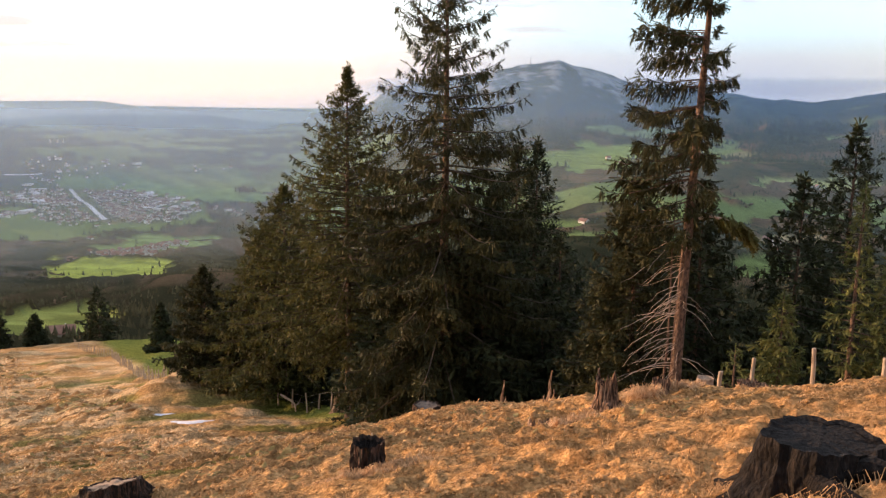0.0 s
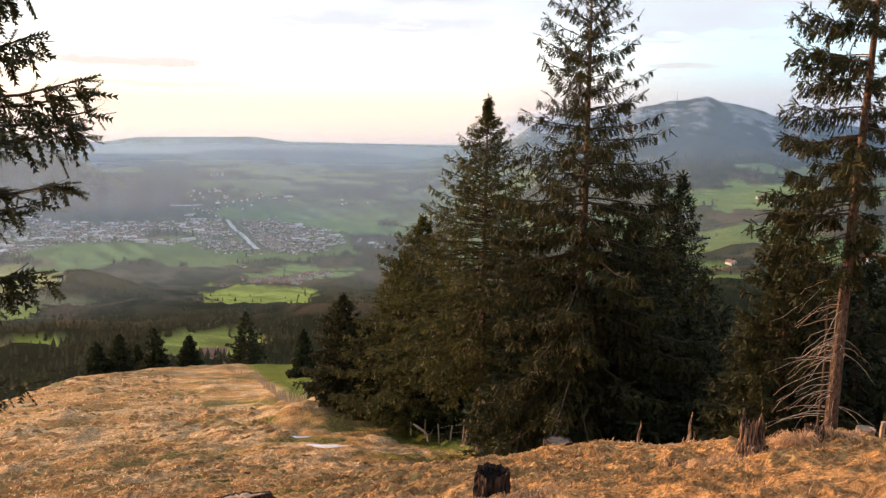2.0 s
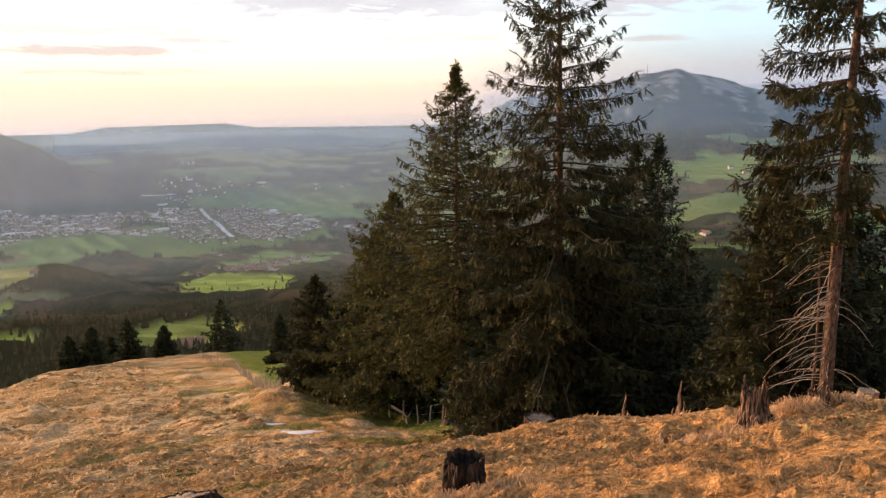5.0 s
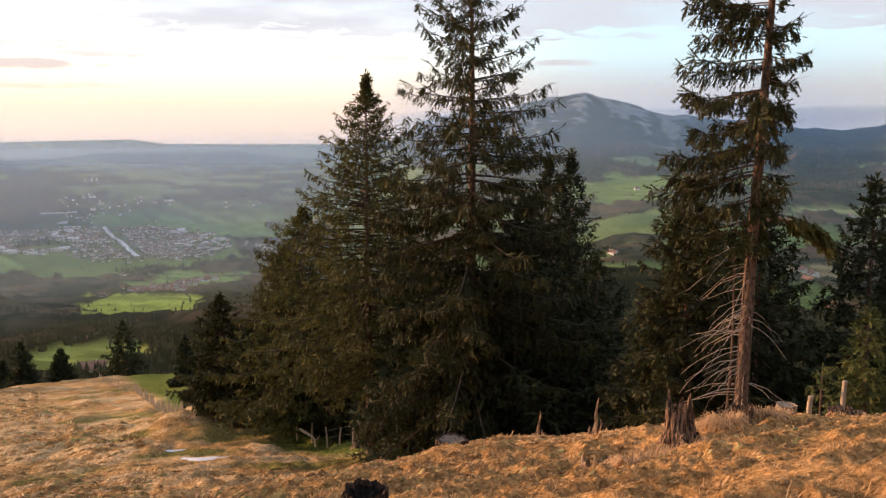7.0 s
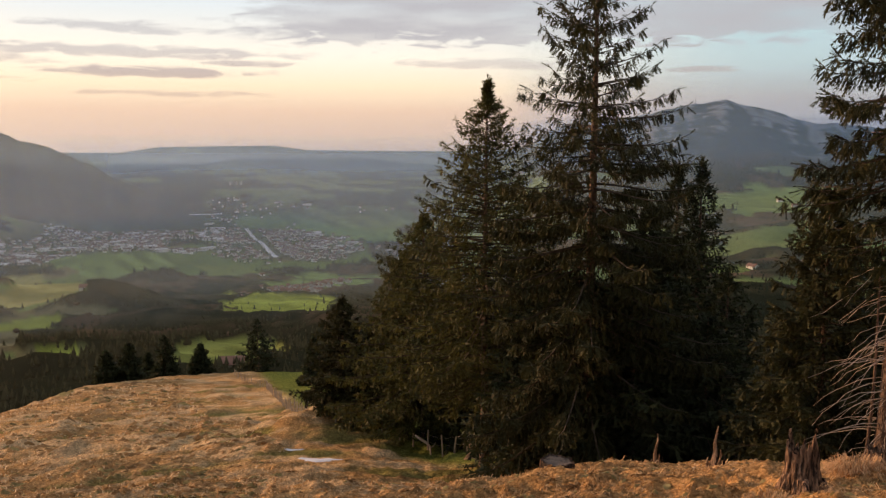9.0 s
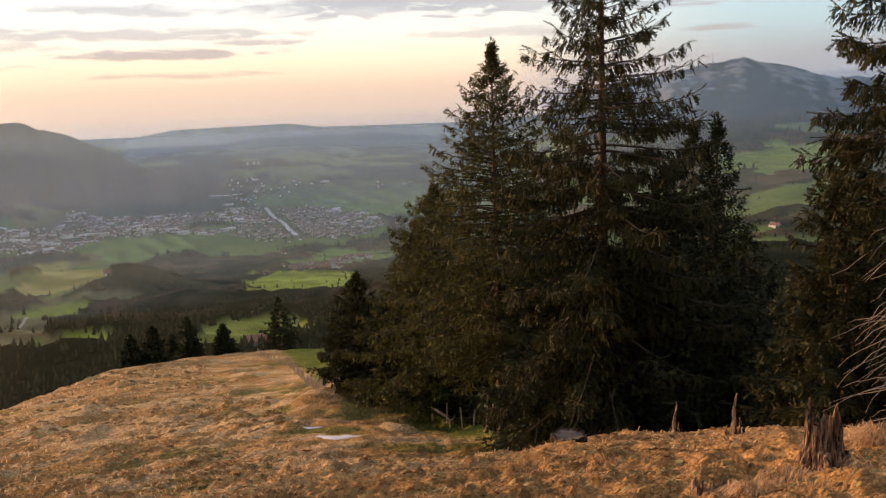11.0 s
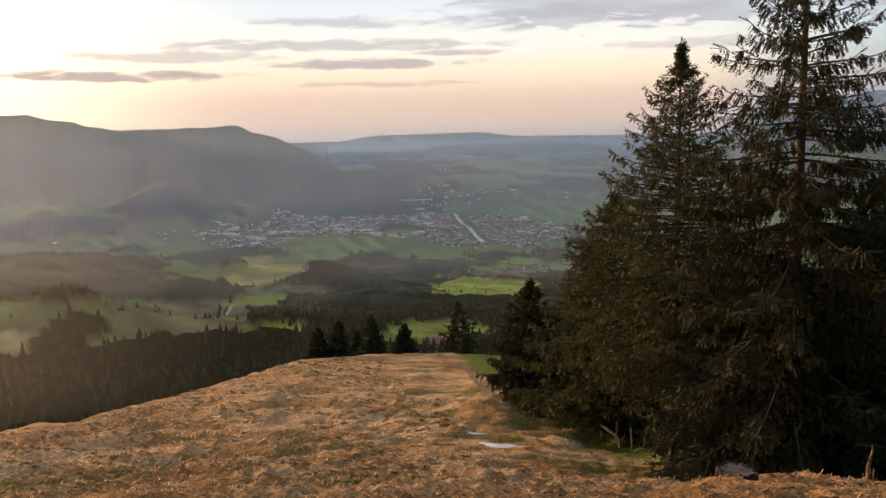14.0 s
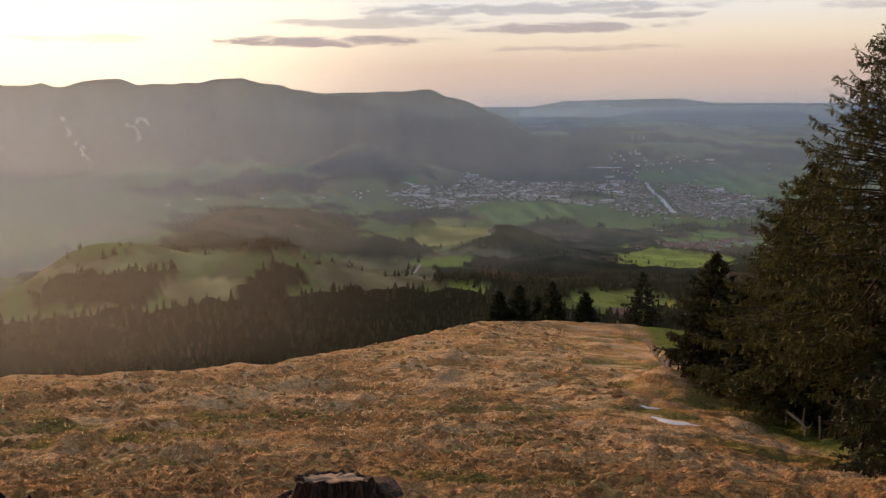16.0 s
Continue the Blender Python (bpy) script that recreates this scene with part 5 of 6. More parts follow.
def star_tree(layers, sides, rng):
    """A far conifer: ragged tiers on a stem, one unit high."""
    v, f = [], []
    for k in range(layers):
        lo, hi = 0.08 + 0.8 * k / layers, min(1.0, 0.08 + 0.8 * (k + 1) / layers + 0.16)
        w = 0.21 * (1 - k / layers) + 0.03
        c = len(v)
        v.append((0, 0, hi))
        for s in range(sides):
            a = 2 * math.pi * (s + 0.5 * (k % 2)) / sides
            rr = w * (1.0 if s % 2 else 0.62) * rng.uniform(0.85, 1.15)
            v.append((rr * math.cos(a), rr * math.sin(a), lo + (0.0 if s % 2 else 0.05)))
        f += [(c, c + 1 + s, c + 1 + (s + 1) % sides) for s in range(sides)]
    return np.array(v), np.array(f)


def clump(rng):
    """A bare broadleaf crown seen from afar: an uneven knot of facets."""
    bm = bmesh.new()
    bmesh.ops.create_icosphere(bm, subdivisions=1, radius=0.5)
    v = np.array([tuple(p.co) for p in bm.verts]) * [0.75, 0.75, 0.85] + [0, 0, 0.5]
    f = np.array([[p.index for p in q.verts] for q in bm.faces])
    bm.free()
    return v * (1 + rng.normal(0, 0.16, (len(v), 1))), f


def spread(shapes, x, y, h, rng, sink=0.5, wide=1.0):
    V, F, c = [], [], 0
    kind = rng.integers(0, len(shapes), len(x))
    turn = rng.uniform(0, 6.28, len(x))
    z = ground(x, y, False) - sink
    for k, (v, f) in enumerate(shapes):
        m = kind == k
        n = int(m.sum())
        if not n:
            continue
        ca, sa = np.cos(turn[m])[:, None], np.sin(turn[m])[:, None]
        wd = (h[m] * wide * rng.uniform(0.8, 1.25, n))[:, None]
        px = x[m][:, None] + (v[:, 0] * ca - v[:, 1] * sa) * wd
        py = y[m][:, None] + (v[:, 0] * sa + v[:, 1] * ca) * wd
        pz = z[m][:, None] + v[:, 2] * h[m][:, None]
        V.append(np.stack([px, py, pz], -1).reshape(-1, 3))
        F.append((np.arange(n)[:, None, None] * len(v) + f[None]).reshape(-1, 3) + c)
        c += n * len(v)
    return np.concatenate(V), np.concatenate(F)


def build_woods():
    rng = np.random.default_rng(200)
    fine = [star_tree(7, 10, rng) for _ in range(5)]
    plain = [star_tree(3, 6, rng) for _ in range(5)]
    tiny = [star_tree(2, 5, rng) for _ in range(4)]
    knots = [clump(rng) for _ in range(6)]
    # conifers on the slope just below the brow
    def near(x, y, r, az, g):
        rc = np.interp(az, CREST_AZ, CREST_R)
        o = open_land(x, y)
        return (o < -0.02) & (r > rc * 1.5) & ~((az > -18) & (az < -8) & (r < 330) & (g.random(len(x)) < 0.7))
    x, y, r, g = scatter(17000, -62, 40, 300, 1050, 201, near)
    tall = g.uniform(11, 16, len(x)) + 5 * g.random(len(x)) ** 5
    for pick, shape in ((r < 560, plain), (r >= 560, tiny)):
        ob = mesh_object("wood", *spread(shape, x[pick], y[pick], tall[pick], g, wide=1.25), M_FOREST, shade=True)
        tagged(ob, "dense dark spruce wood on the slope below the pasture", "wood", kind="stuff")
    x, y, r, g = scatter(260, 10, 44, 48, 200, 202, lambda x, y, r, az, g: g.random(len(x)) < 0.7)
    ob = mesh_object("wood", *spread(fine, x, y, g.uniform(6, 11, len(x)), g), M_FOREST_SHADED, shade=True)
    tagged(ob, "dark spruce wood falling away beyond the fence posts", "wood", kind="stuff")
    deep = lambda x, y, r, az, g: (open_land(x, y) < -0.02) & (town(x, y) < 0.1)
    x, y, r, g = scatter(27000, -64, 42, 1000, 2700, 203, deep)
    h = g.uniform(8, 13, len(x))
    # past this bearing a darker wood colour stands in for the slope's shade
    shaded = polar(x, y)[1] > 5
    for pick, mat, lab in ((~shaded, M_WOOD, "dark mixed woods on the valley's hills"), (shaded, M_FOREST_SHADED, "blue-green conifer woods on the shaded slope")):
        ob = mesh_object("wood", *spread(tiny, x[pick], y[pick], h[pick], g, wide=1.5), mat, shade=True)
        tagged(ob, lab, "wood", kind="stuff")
    bare = lambda x, y, r, az, g: (open_land(x, y) < 0.02) & (open_land(x, y) > -0.5) & (fbm(x / 300, y / 300, 33, 3) > -0.02) & (town(x, y) < 0.1)
    x, y, r, g = scatter(5000, -64, 42, 1000, 2700, 204, bare)
    ob = mesh_object("wood", *spread(knots, x, y, g.uniform(5, 8, len(x)), g, wide=1.8), M_BARE, shade=True)
    tagged(ob, "leafless brown broadleaf woods among the conifers", "wood", kind="stuff")
    x, y, r, g = scatter(14000, -60, 42, 2600, 3700, 205, lambda x, y, r, az, g: (open_land(x, y) < 0) & (town(x, y) < 0.1))
    ob = mesh_object("wood", *spread(tiny, x, y, g.uniform(14, 24, len(x)), g, wide=1.3), M_FOREST_FAR, shade=True)
    tagged(ob, "blue-grey far woods on the flanks of the hills", "wood", kind="stuff")
    x, y, r, g = scatter(9000, -36, -2, 2500, 4300, 208, lambda x, y, r, az, g: (town(x, y) > 0.08) & (g.random(len(x)) < 0.7))
    ob = mesh_object("town_trees", *spread(tiny, x, y, g.uniform(6, 10, len(x)), g, wide=1.6), M_WOOD, shade=True)
    tagged(ob, "dark garden trees between the town's houses", "trees", kind="stuff")
    lone = lambda x, y, r, az, g: (open_land(x, y) > 0) & (g.random(len(x)) < 0.35 + 0.9 * (fbm(x / 60, y / 60, 77, 2) > 0.25)) & (town(x, y) < 0.8)
    x, y, r, g = scatter(2600, -64, 42, 950, 4200, 206, lone)
    ob = mesh_object("hedgerow", *spread(plain, x, y, g.uniform(6, 11, len(x)), g, wide=1.4), M_WOOD, shade=True)
    tagged(ob, "scattered field trees and hedgerows in the meadows", "trees", kind="stuff")
    # a row of conifers along the lane
    g = "conifers along the lane"
    rng = np.random.default_rng(207)
    for k in range(9):
        az = -34.3 + 0.58 * k + rng.normal(0, 0.12)
        px, py = place(az, 1275 + 17 * k + rng.normal(0, 10))
        H = rng.uniform(11, 18)
        e = tagged(new("conifer"), "dark conifer standing in a row along the lane", "tree", g)
        mesh_object("crown", fine[k % 5][0] * H, fine[k % 5][1], M_FOREST, e)
        mesh_object("trunk", *tubes(np.array([[[0, 0, -1], [0, 0, H * 0.5], [0, 0, H * 0.9]]]), np.array([[0.3, 0.2, 0.05]]), 5), M_BARK, e)
        e.matrix_basis = pose(px, py, height(px, py) - 0.3)


def house_arrays(w, d, h, roof, over=0.6):
    """Walls and gabled roof as triangles."""
    a, b = w / 2, d / 2
    v = np.array([(-a, -b, -2), (a, -b, -2), (a, b, -2), (-a, b, -2), (-a, -b, h), (a, -b, h), (a, b, h), (-a, b, h), (-a, 0, h + roof), (a, 0, h + roof)], float)
    f = np.array([(0, 1, 5), (0, 5, 4), (2, 3, 7), (2, 7, 6), (1, 2, 6), (1, 6, 5), (3, 0, 4), (3, 4, 7), (5, 6, 9), (7, 4, 8)])
    o, k = a + over, (b + over) / b
    e = h + roof - roof * k
    rv = np.array([(-o, -b * k, e), (o, -b * k, e), (o, 0, h + roof), (-o, 0, h + roof), (o, b * k, e), (-o, b * k, e),
                   (-o, -b * k, e + 0.35), (o, -b * k, e + 0.35), (o, 0, h + roof + 0.35), (-o, 0, h + roof + 0.35), (o, b * k, e + 0.35), (-o, b * k, e + 0.35)], float)
    rf = np.array([(6, 7, 8), (6, 8, 9), (9, 8, 10), (9, 10, 11), (0, 3, 2), (0, 2, 1), (3, 5, 4), (3, 4, 2), (0, 1, 7), (0, 7, 6), (5, 11, 10), (5, 10, 4)])
    return (v, f), (rv, rf)


def build_town():
    rng = np.random.default_rng(300)
    n = 26000
    az, r = rng.uniform(-36, -2, n), 2450 * (4500 / 2450) ** rng.random(n)
    x, y = CX + r * np.sin(np.radians(az)), CY + r * np.cos(np.radians(az))
    keep = (rng.random(n) < town(x, y) * 0.42) & ((r < np.interp(az, (-38, -29), (3660, 3960))) | (az > -17))
    # keep clear of the river
    a, b = np.array(place(-12.55, 2960)), np.array(place(-14.45, 3990))
    t = np.clip(((x - a[0]) * (b - a)[0] + (y - a[1]) * (b - a)[1]) / ((b - a) @ (b - a)), 0, 1)
    keep &= np.hypot(x - a[0] - t * (b - a)[0], y - a[1] - t * (b - a)[1]) > 34
    x, y, r = x[keep], y[keep], r[keep]
    z = ground(x, y, False)
    for name, mat, lab, pick in (("town_walls", M_WALL, "pale rendered walls of the crowded town houses", 0), ("town_roofs", M_ROOF, "brown and red roofs of the crowded town", 1)):
        g = np.random.default_rng(301)
        V, F, c = [], [], 0
        for px, py, pz in zip(x, y, z):
            big = g.random() < 0.12
            w, d, h = (g.uniform(16, 32), g.uniform(10, 15), g.uniform(5, 8)) if big else (g.uniform(7, 12), g.uniform(6, 9), g.uniform(3, 5.5))
            roof = g.uniform(1, 3) if big else g.uniform(3, 5)
            ang = g.choice([0.3, 0.3 + math.pi / 2, 1.0, g.uniform(0, 3)])
            v, f = house_arrays(w, d, h, roof)[pick]
            ca, sa = math.cos(ang), math.sin(ang)
            V.append(np.stack([px + v[:, 0] * ca - v[:, 1] * sa, py + v[:, 0] * sa + v[:, 1] * ca, pz + v[:, 2]], 1))
            F.append(f + c)
            c += len(v)
        tagged(mesh_object(name, np.concatenate(V), np.concatenate(F), mat), lab, "town", kind="stuff")
    # long pale halls
    for k in range(80):
        for _ in range(40):
            az, r = rng.uniform(-33, -7), rng.uniform(2600, 4300)
            px, py = place(az, r)
            if town(np.array([px]), np.array([py]))[0] > 0.15 and not -16 < az < -11 and (r < 3640 or az > -28 and r < 3940 or az > -17):
                break
        L = rng.uniform(28, 70)
        (v, f), (rv, rf) = house_arrays(L, rng.uniform(14, 26), rng.uniform(5, 8), 1.4, 0.4)
        e = tagged(new("industrial_hall"), "long low hall with a pale sheet roof in the town", "building", "pale halls of the town")
        mesh_object("wall", v, f, M_WALL, e)
        mesh_object("roof", rv, rf, M_METALROOF, e, "pale sheet roof")
        e.matrix_basis = pose(px, py, height(px, py), 0, 0, rng.choice([17, 107, 60]) + rng.normal(0, 6))


def build_houses():
    """The village, the farms on the hills and the farmhouse beyond the brow."""
    rng = np.random.default_rng(320)
    kinds = []
    for k in range(4):
        w, d, h = rng.uniform(13, 19), rng.uniform(10, 13), rng.uniform(5, 6.5)
        (v, f), (rv, rf) = house_arrays(w, d, h, rng.uniform(3.2, 4.6), 0.9)
        e = tagged(new("house"), "white-walled village house with a red-brown gabled roof", "house", "village houses")
        mesh_object("wall", v, f, M_WALL, e)
        mesh_object("roof", rv, rf, M_REDROOF, e, "red-brown tiled roof")
        for s in (-0.3, 0.0, 0.3):
            for side in (-1, 1):
                q = np.array([(-0.6, 0, 0), (0.6, 0, 0), (0.6, 0, 1.4), (-0.6, 0, 1.4), (-0.6, 0.12, 0), (0.6, 0.12, 0), (0.6, 0.12, 1.4), (-0.6, 0.12, 1.4)]) * [1, side, 1] + [s * w, side * (d / 2), h - 2.6]
                mesh_object("window", q, np.array([(4, 5, 6, 7), (0, 1, 5, 4), (3, 7, 6, 2), (0, 4, 7, 3), (1, 2, 6, 5)]), M_WINDOW, e, "small dark window")
        kinds.append(e)
    spots = []
    VILLAGE = find_r(-11.4, -0.176, 900)
    while len(spots) < 58:
        az, r = -11.3 + rng.normal(0, 1.2), VILLAGE + rng.normal(0, 34)
        px, py = place(az, r)
        if all(math.hypot(px - a, py - b) > 17 for a, b in spots):
            spots.append((px, py))
    for az, s in ((-24.5, -0.165), (-33.5, -0.12), (-36, -0.118), (-40, -0.117), (-44, -0.115), (-30.5, -0.113), (-29, -0.15), (20.3, -0.066), (21.2, -0.071), (26.3, -0.13),
                  (26.9, -0.128), (30.6, -0.152), (31.3, -0.156), (31.0, -0.165), (18.9, -0.142), (-9.0, -0.152), (-13.5, -0.158), (-38, -0.155), (33.2, -0.09), (-46, -0.12),
                  (-7, -0.128), (-8.2, -0.13), (-8.6, -0.127), (-7.6, -0.125), (-6.8, -0.13)):
        spots.append(place(az, find_r(az, s, 500)))
    for k, (px, py) in enumerate(spots):
        m = pose(px, py, height(px, py) + 0.3, 0, 0, rng.choice([20, 110, 75]) + rng.normal(0, 14))
        if k < 4:
            kinds[k].matrix_basis = m
        else:
            copy_thing(kinds[k % 4], m)
    az = -15.6
    px, py = place(az, find_r(az, -0.268, 300))
    (v, f), (rv, rf) = house_arrays(19, 13, 4.5, 5.0, 1.2)
    e = tagged(new("farmhouse"), "farmhouse with a broad faded red roof below the brow", "house")
    mesh_object("wall", v, f, M_WALL, e)
    roof = mesh_object("roof", rv, rf, M_REDROOF, e, "broad faded red roof")
    c = np.array([[0, 0, 0], [0, 0, 2.2]]) + [3, 1, 8]
    mesh_object("chimney", *tubes(c[None], np.array([[0.5, 0.5]]), 4), M_WALL, roof)
    e.matrix_basis = pose(px, py, height(px, py) + 1.0, 0, 0, 12)
    # mast on the mountain's shoulder
    az = 15.0
    px, py = place(az, 4840)
    e = tagged(new("radio_mast"), "tall thin radio mast on the mountain's shoulder", "mast")
    z = height(px, py)
    mesh_object("pole", *tubes(np.array([[[0, 0, -3], [0, 0, 25], [0, 0, 52]]]), np.array([[2.2, 1.6, 0.8]]), 6), M_WIRE, e)
    mesh_object("cabin", *[a for a in house_arrays(12, 8, 5, 2)[0]], M_WALL, e)
    e.matrix_basis = pose(px, py, z)
    for k, az in enumerate((-15.4, -15.0, -14.7)):
        r = find_r(az, -0.052, 3000)
        px, py = place(az, r)
        (v, f), (rv, rf) = house_arrays(7, 6, 15, 0.4, 0.1)
        e = tagged(new("tower_block"), "pale tower block beyond the town", "building", "tower blocks")
        mesh_object("wall", v, f, M_WALL, e)
        mesh_object("roof", rv, rf, M_METALROOF, e)
        e.matrix_basis = pose(px, py, height(px, py))


build_water()
build_woods()
build_town()
build_houses()

# ---------------------------------------------------------------- grass


def blades(x, y, length, width, lean, heading, rng, lift=0.0):
    """Bent dry blades, three triangles each."""
    n = len(x)
    z = ground(x, y) - 0.015 + lift
    d = np.stack([np.cos(heading), np.sin(heading), 0 * heading], 1)
    s = np.stack([-d[:, 1], d[:, 0], 0 * heading], 1) * width[:, None]
    o = np.stack([x, y, z], 1)
    mid = o + d * (length * lean * 0.42)[:, None] + UP * (length * np.sqrt(1 - (lean * 0.75) ** 2) * 0.6)[:, None]
    tip_x = o + d * (length * lean)[:, None]
    tip = tip_x + UP * (length * (1.02 - lean) * 0.75)[:, None]
    tip[:, 2] = np.maximum(tip[:, 2], ground(tip_x[:, 0], tip_x[:, 1]) + 0.012)
    v = np.stack([o - s, o + s, mid - s * 0.8, mid + s * 0.8, tip], 1).reshape(-1, 3)
    f = (np.arange(n) * 5)[:, None, None] + np.array([(0, 1, 3), (0, 3, 2), (2, 3, 4)])[None]
    return v, f.reshape(-1, 3)


def clumps(x, y, size, tall, rng, sides=6):
    """Low uneven mounds of matted grass, leaning down the slope."""
    n = len(x)
    a = np.linspace(0, 2 * np.pi, sides, endpoint=False)[None] + rng.uniform(0, 6.28, (n, 1))
    px, py, z = x[:, None], y[:, None], ground(x, y)[:, None]
    wide = rng.uniform(0.9, 1.6, (n, 1))
    rows = []
    for f, h in ((1.0, -0.35), (0.72, 0.62)):
        rr = size[:, None] * f * rng.uniform(0.75, 1.25, (n, sides))
        rows.append(np.stack([px + rr * np.cos(a) * wide, py + rr * np.sin(a) + 0.12 * size[:, None] * h, z + tall[:, None] * (h + rng.normal(0, 0.10, (n, sides)))], -1))
    top = np.stack([x + rng.normal(0, 0.15, n) * size, y + rng.normal(0.1, 0.15, n) * size, z[:, 0] + tall], -1)[:, None]
    v = np.concatenate(rows + [top], 1)
    k = np.arange(sides)
    k2 = (k + 1) % sides
    f = np.concatenate([np.stack([k, k2, sides + k2], 1), np.stack([k, sides + k2, sides + k], 1), np.stack([sides + k, sides + k2, 0 * k + 2 * sides], 1)])
    return v.reshape(-1, 3), (np.arange(n)[:, None, None] * (2 * sides + 1) + f[None]).reshape(-1, 3)


def tufts(x, y, size, tall, rng, sides=6):
    """Sharp low tussocks, drawn out along the slope's contour: a ring and an off-centre crest."""
    n = len(x)
    a = np.linspace(0, 2 * np.pi, sides, endpoint=False)[None] + rng.uniform(0, 6.28, (n, 1))
    rr = size[:, None] * rng.uniform(0.6, 1.3, (n, sides))
    wide = rng.uniform(1.2, 2.6, (n, 1))
    px, py = x[:, None] + rr * np.cos(a) * wide, y[:, None] + rr * np.sin(a)
    ring = np.stack([px, py, ground(px.ravel(), py.ravel()).reshape(n, sides) - 0.15 * tall[:, None]], -1)
    top = np.stack([x + rng.normal(0, 0.5, n) * size, y + rng.normal(0, 0.2, n) * size, ground(x, y) + tall], -1)[:, None]
    k = np.arange(sides)
    f = np.stack([k, (k + 1) % sides, 0 * k + sides], 1)
    return np.concatenate([ring, top], 1).reshape(-1, 3), (np.arange(n)[:, None, None] * (sides + 1) + f[None]).reshape(-1, 3)


def build_grass():
    rng = np.random.default_rng(400)
    n = 230000
    az, r = rng.uniform(-63, 44, n), 1.6 * (135 / 1.6) ** rng.random(n) ** 0.62
    x, y = CX + r * np.sin(np.radians(az)), CY - 1.5 + r * np.cos(np.radians(az))
    green = fbm(x / 9, y / 6, 61, 4) * 0.7 + fbm(x / 35, y / 28, 71, 4) * 0.6
    keep = (rng.random(n) > smooth(-0.05, 0.25, green) * 0.8) & (vnoise(x / 0.24, y / 0.17, 47) + 0.5 * vnoise(x / 0.9, y / 0.6, 48) > -0.15)
    keep &= (r < np.interp(az, CREST_AZ, CREST_R) * 0.98) & ~((x > -4.5 - 0.4 * (y - 40)) & (y > 34)) & (np.hypot(x + 4.35, y - 42) > 1.5)
    x, y, r = x[keep], y[keep], r[keep]
    m = len(x)
    head = radians(-40) + 1.4 * vnoise(x / 2.2, y / 2.2, 44) + rng.normal(0, 0.8, m)
    ln = rng.uniform(0.04, 0.10, m) * (0.8 + 0.5 * vnoise(x / 1.3, y / 1.3, 45)) * (1 + r / 22)
    wd = np.maximum(0.004, 0.00055 * r) * rng.uniform(0.7, 1.4, m)
    lean = rng.uniform(0.82, 1.0, m) - 0.45 * rng.random(m) * smooth(9, 30, r)
    # a paler share of the blades imitates tips lit from behind by the sun
    pale = rng.random(m) < 0.55 * smooth(8, 25, r)
    for pick, mat, lab in ((~pale, M_GRASS, "matted dry tan grass of last year's pasture"), (pale, M_PALE_GRASS, "pale grass tips with the low sun's brightness in their colour")):
        ob = mesh_object("dry_grass", *blades(x[pick], y[pick], ln[pick], wd[pick], lean[pick], head[pick], rng), mat)
        tagged(ob, lab, "grass", kind="stuff")
    # matted clumps
    n = 7000
    az, r = rng.uniform(-66, 44, n), 2.6 * (30 / 2.6) ** rng.random(n) ** 0.85
    x, y = CX + r * np.sin(np.radians(az)), CY - 1.0 + r * np.cos(np.radians(az))
    keep = vnoise(x / 1.7, y / 0.9, 49) + 0.4 * vnoise(x / 0.5, y / 0.4, 50) > -0.45
    x, y, r = x[keep], y[keep], r[keep]
    size = (0.012 + 0.0020 * r) * rng.uniform(0.6, 1.5, len(x))
    ob = mesh_object("grass_clumps", *clumps(x, y, size, size * rng.uniform(0.25, 0.7, len(x)), rng), M_TUFT, shade=True)
    tagged(ob, "small matted clumps of dry tan grass", "grass", kind="stuff")
    # tussocks over the whole slope, thicker on its drier parts
    n = 56000
    az, r = rng.uniform(-62, 30, n), 7.0 * (150 / 7.0) ** rng.random(n) ** 0.8
    x, y = CX + r * np.sin(np.radians(az)), CY + r * np.cos(np.radians(az))
    keep = vnoise(x / 1.9, y / 1.6, 49) + 0.5 * vnoise(x / 0.6, y / 0.5, 50) + 0.8 * fbm(x / 9, y / 12, 46, 3) > -0.15
    keep &= (np.hypot(x + 4.35, y - 42) > 1.7) & (np.hypot(x + 6.3, y - 45) > 1.3) & (r < np.interp(az, CREST_AZ, CREST_R) * 0.98) & ~((x > -4.5 - 0.4 * (y - 40)) & (y > 34))
    x, y, r = x[keep], y[keep], r[keep]
    size = (0.020 + 0.0023 * r) * rng.uniform(0.5, 1.5, len(x)) * np.where(x > 2, 0.65, 1.0)
    tan = rng.random(len(x)) < 0.8
    for take, mat, lab in ((tan, M_TUFT, "low ragged tussocks of dry tan grass on the slope"), (~tan, M_MOSS, "low mossy olive tussocks among the dry grass")):
        ob = mesh_object("slope_tussocks", *tufts(x[take], y[take], size[take], size[take] * rng.uniform(0.4, 0.95, take.sum()), rng), mat)
        tagged(ob, lab, "grass", kind="stuff")
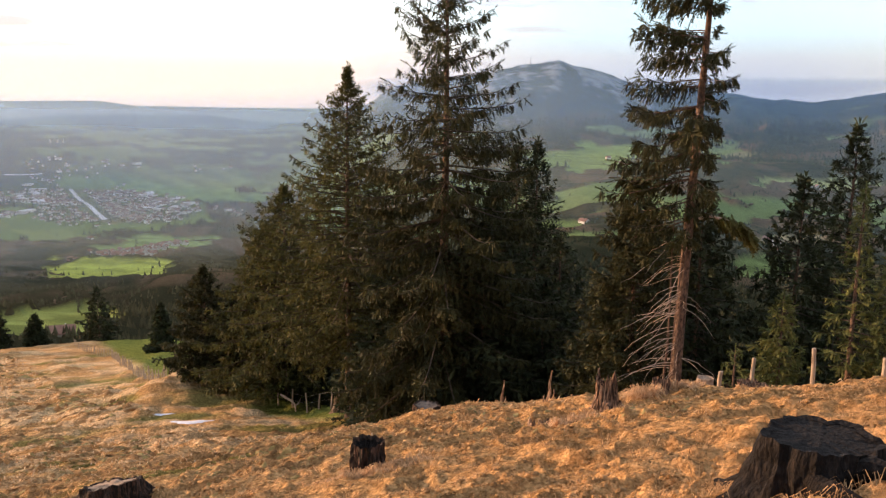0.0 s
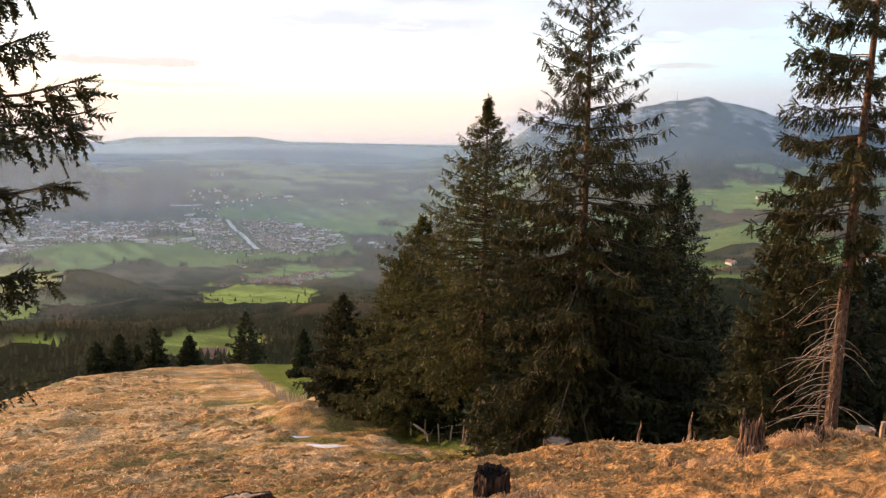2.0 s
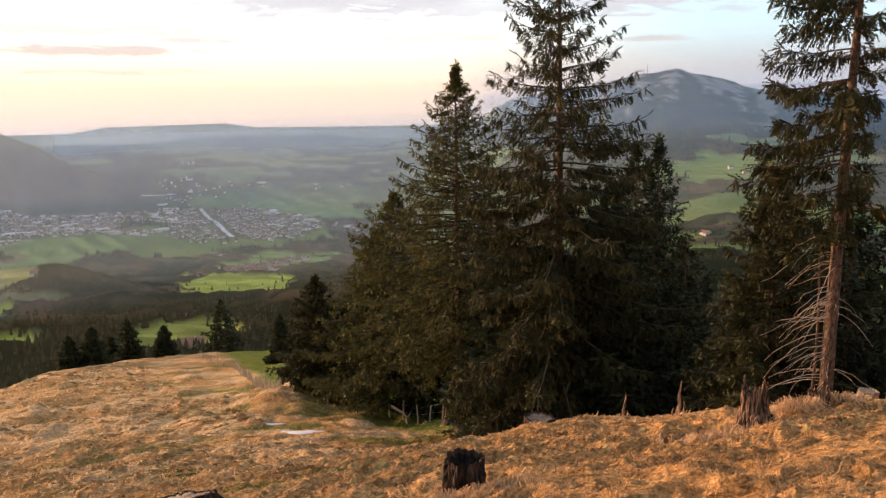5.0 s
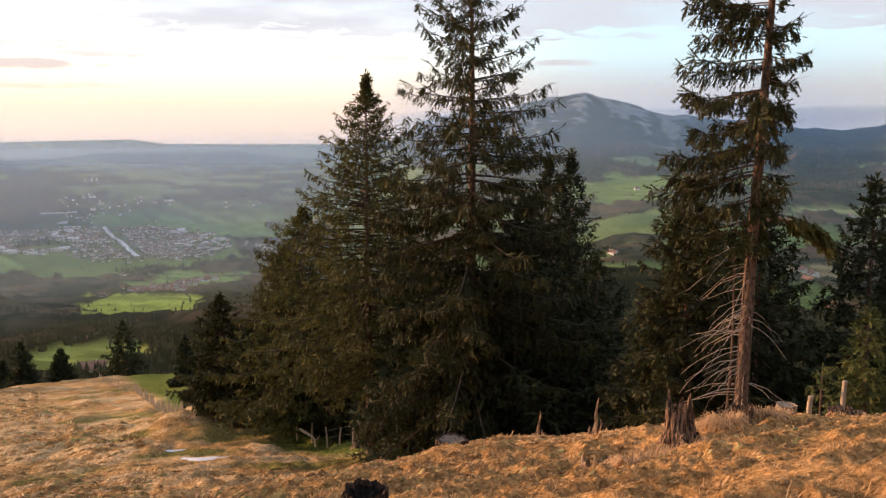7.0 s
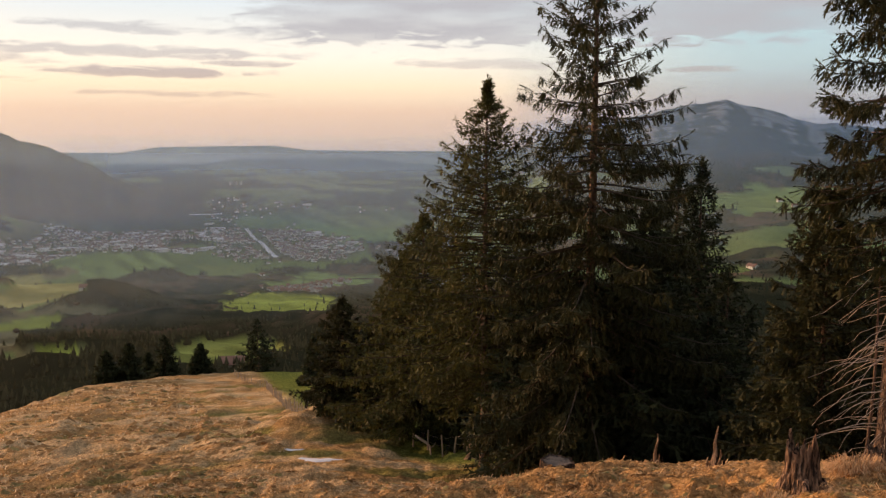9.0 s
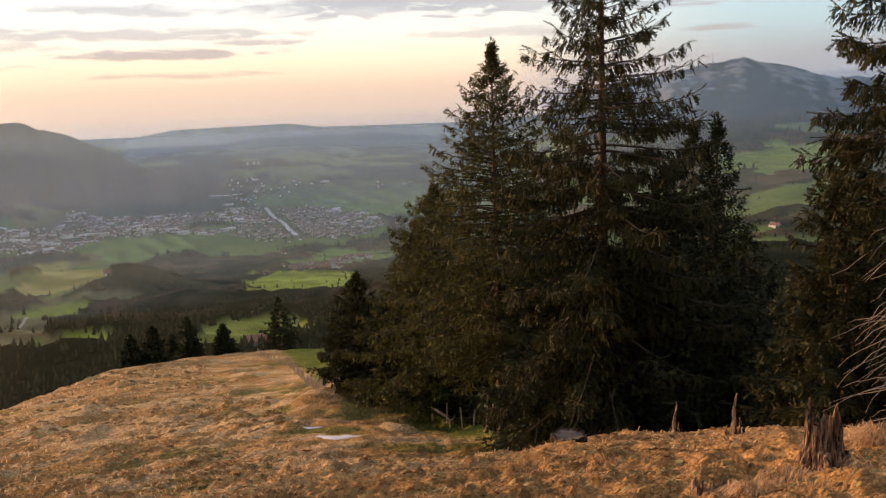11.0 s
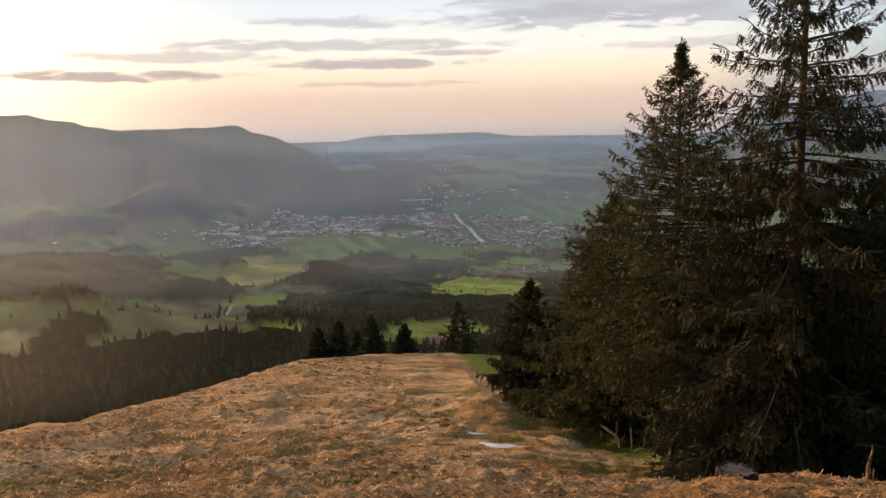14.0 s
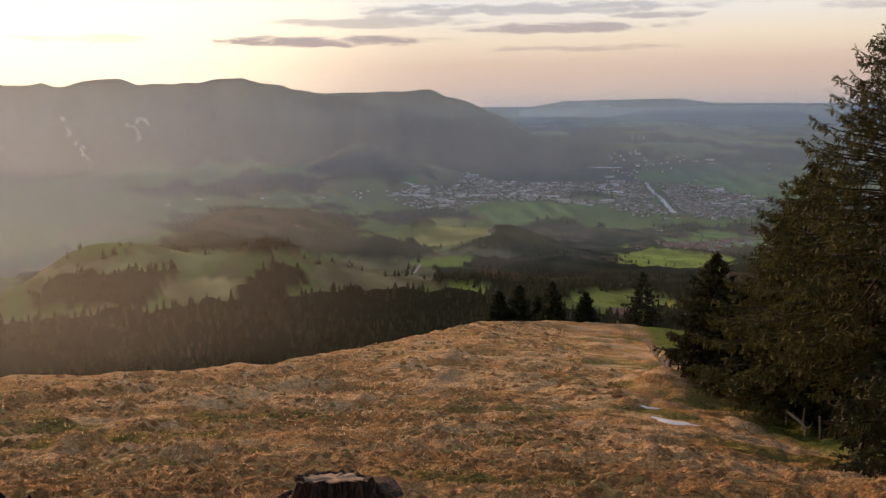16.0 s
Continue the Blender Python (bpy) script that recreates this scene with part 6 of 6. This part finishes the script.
    # long straw hanging in tufts beside the stumps
    for x0, y0, size, m in ((7.05, 14.9, 0.30, 520), (7.9, 15.4, 0.26, 420), (6.25, 13.35, 0.22, 360), (2.42, 11.1, 0.20, 420), (2.75, 11.4, 0.17, 300), (4.85, 12.5, 0.20, 320),
                            (5.35, 13.15, 0.20, 300), (8.6, 16.1, 0.24, 320), (1.78, 11.12, 0.15, 300), (2.08, 11.05, 0.16, 300), (1.62, 11.35, 0.14, 240),
                            (-1.95, 12.80, 0.15, 260), (-1.50, 12.72, 0.15, 260), (-1.08, 12.85, 0.14, 240)):
        a = rng.uniform(0, 6.28, m)
        rad = size * 0.6 * np.sqrt(rng.random(m))
        v, f = blades(x0 + rad * np.cos(a) * 1.3, y0 + rad * np.sin(a), size * rng.uniform(0.8, 1.5, m), rng.uniform(0.003, 0.006, m), rng.uniform(0.55, 0.98, m), a + rng.normal(0, 0.7, m), rng)
        tagged(mesh_object("straw_tuft", v - [x0, y0, 0], f, M_STRAW), "arching tuft of long pale straw beside a stump", "grass tuft", "straw tufts").location = (x0, y0, 0)
    # rough tussocks
    k = 1300
    az, r = rng.uniform(-66, 44, k), 2.5 * (36 / 2.5) ** rng.random(k) ** 0.8
    tx, ty = CX + r * np.sin(np.radians(az)), CY - 1.5 + r * np.cos(np.radians(az))
    bi = np.repeat(np.arange(k), 26)
    size = (0.05 + 0.14 * rng.random(k) ** 3)[bi]
    a = rng.uniform(0, 6.28, len(bi))
    rad = size * np.sqrt(rng.random(len(bi)))
    x, y = tx[bi] + rad * np.cos(a), ty[bi] + rad * np.sin(a)
    ln = size * rng.uniform(0.7, 1.5, len(bi))
    wd = np.maximum(0.003, 0.0005 * r[bi]) * rng.uniform(0.7, 1.3, len(bi))
    ob = mesh_object("grass_tussocks", *blades(x, y, ln, wd, rng.uniform(0.62, 0.98, len(bi)), a + rng.normal(0, 0.5, len(bi)), rng), M_GRASS)
    tagged(ob, "pale dry grass tussocks hanging over the hummocks", "grass", kind="stuff")


build_grass()
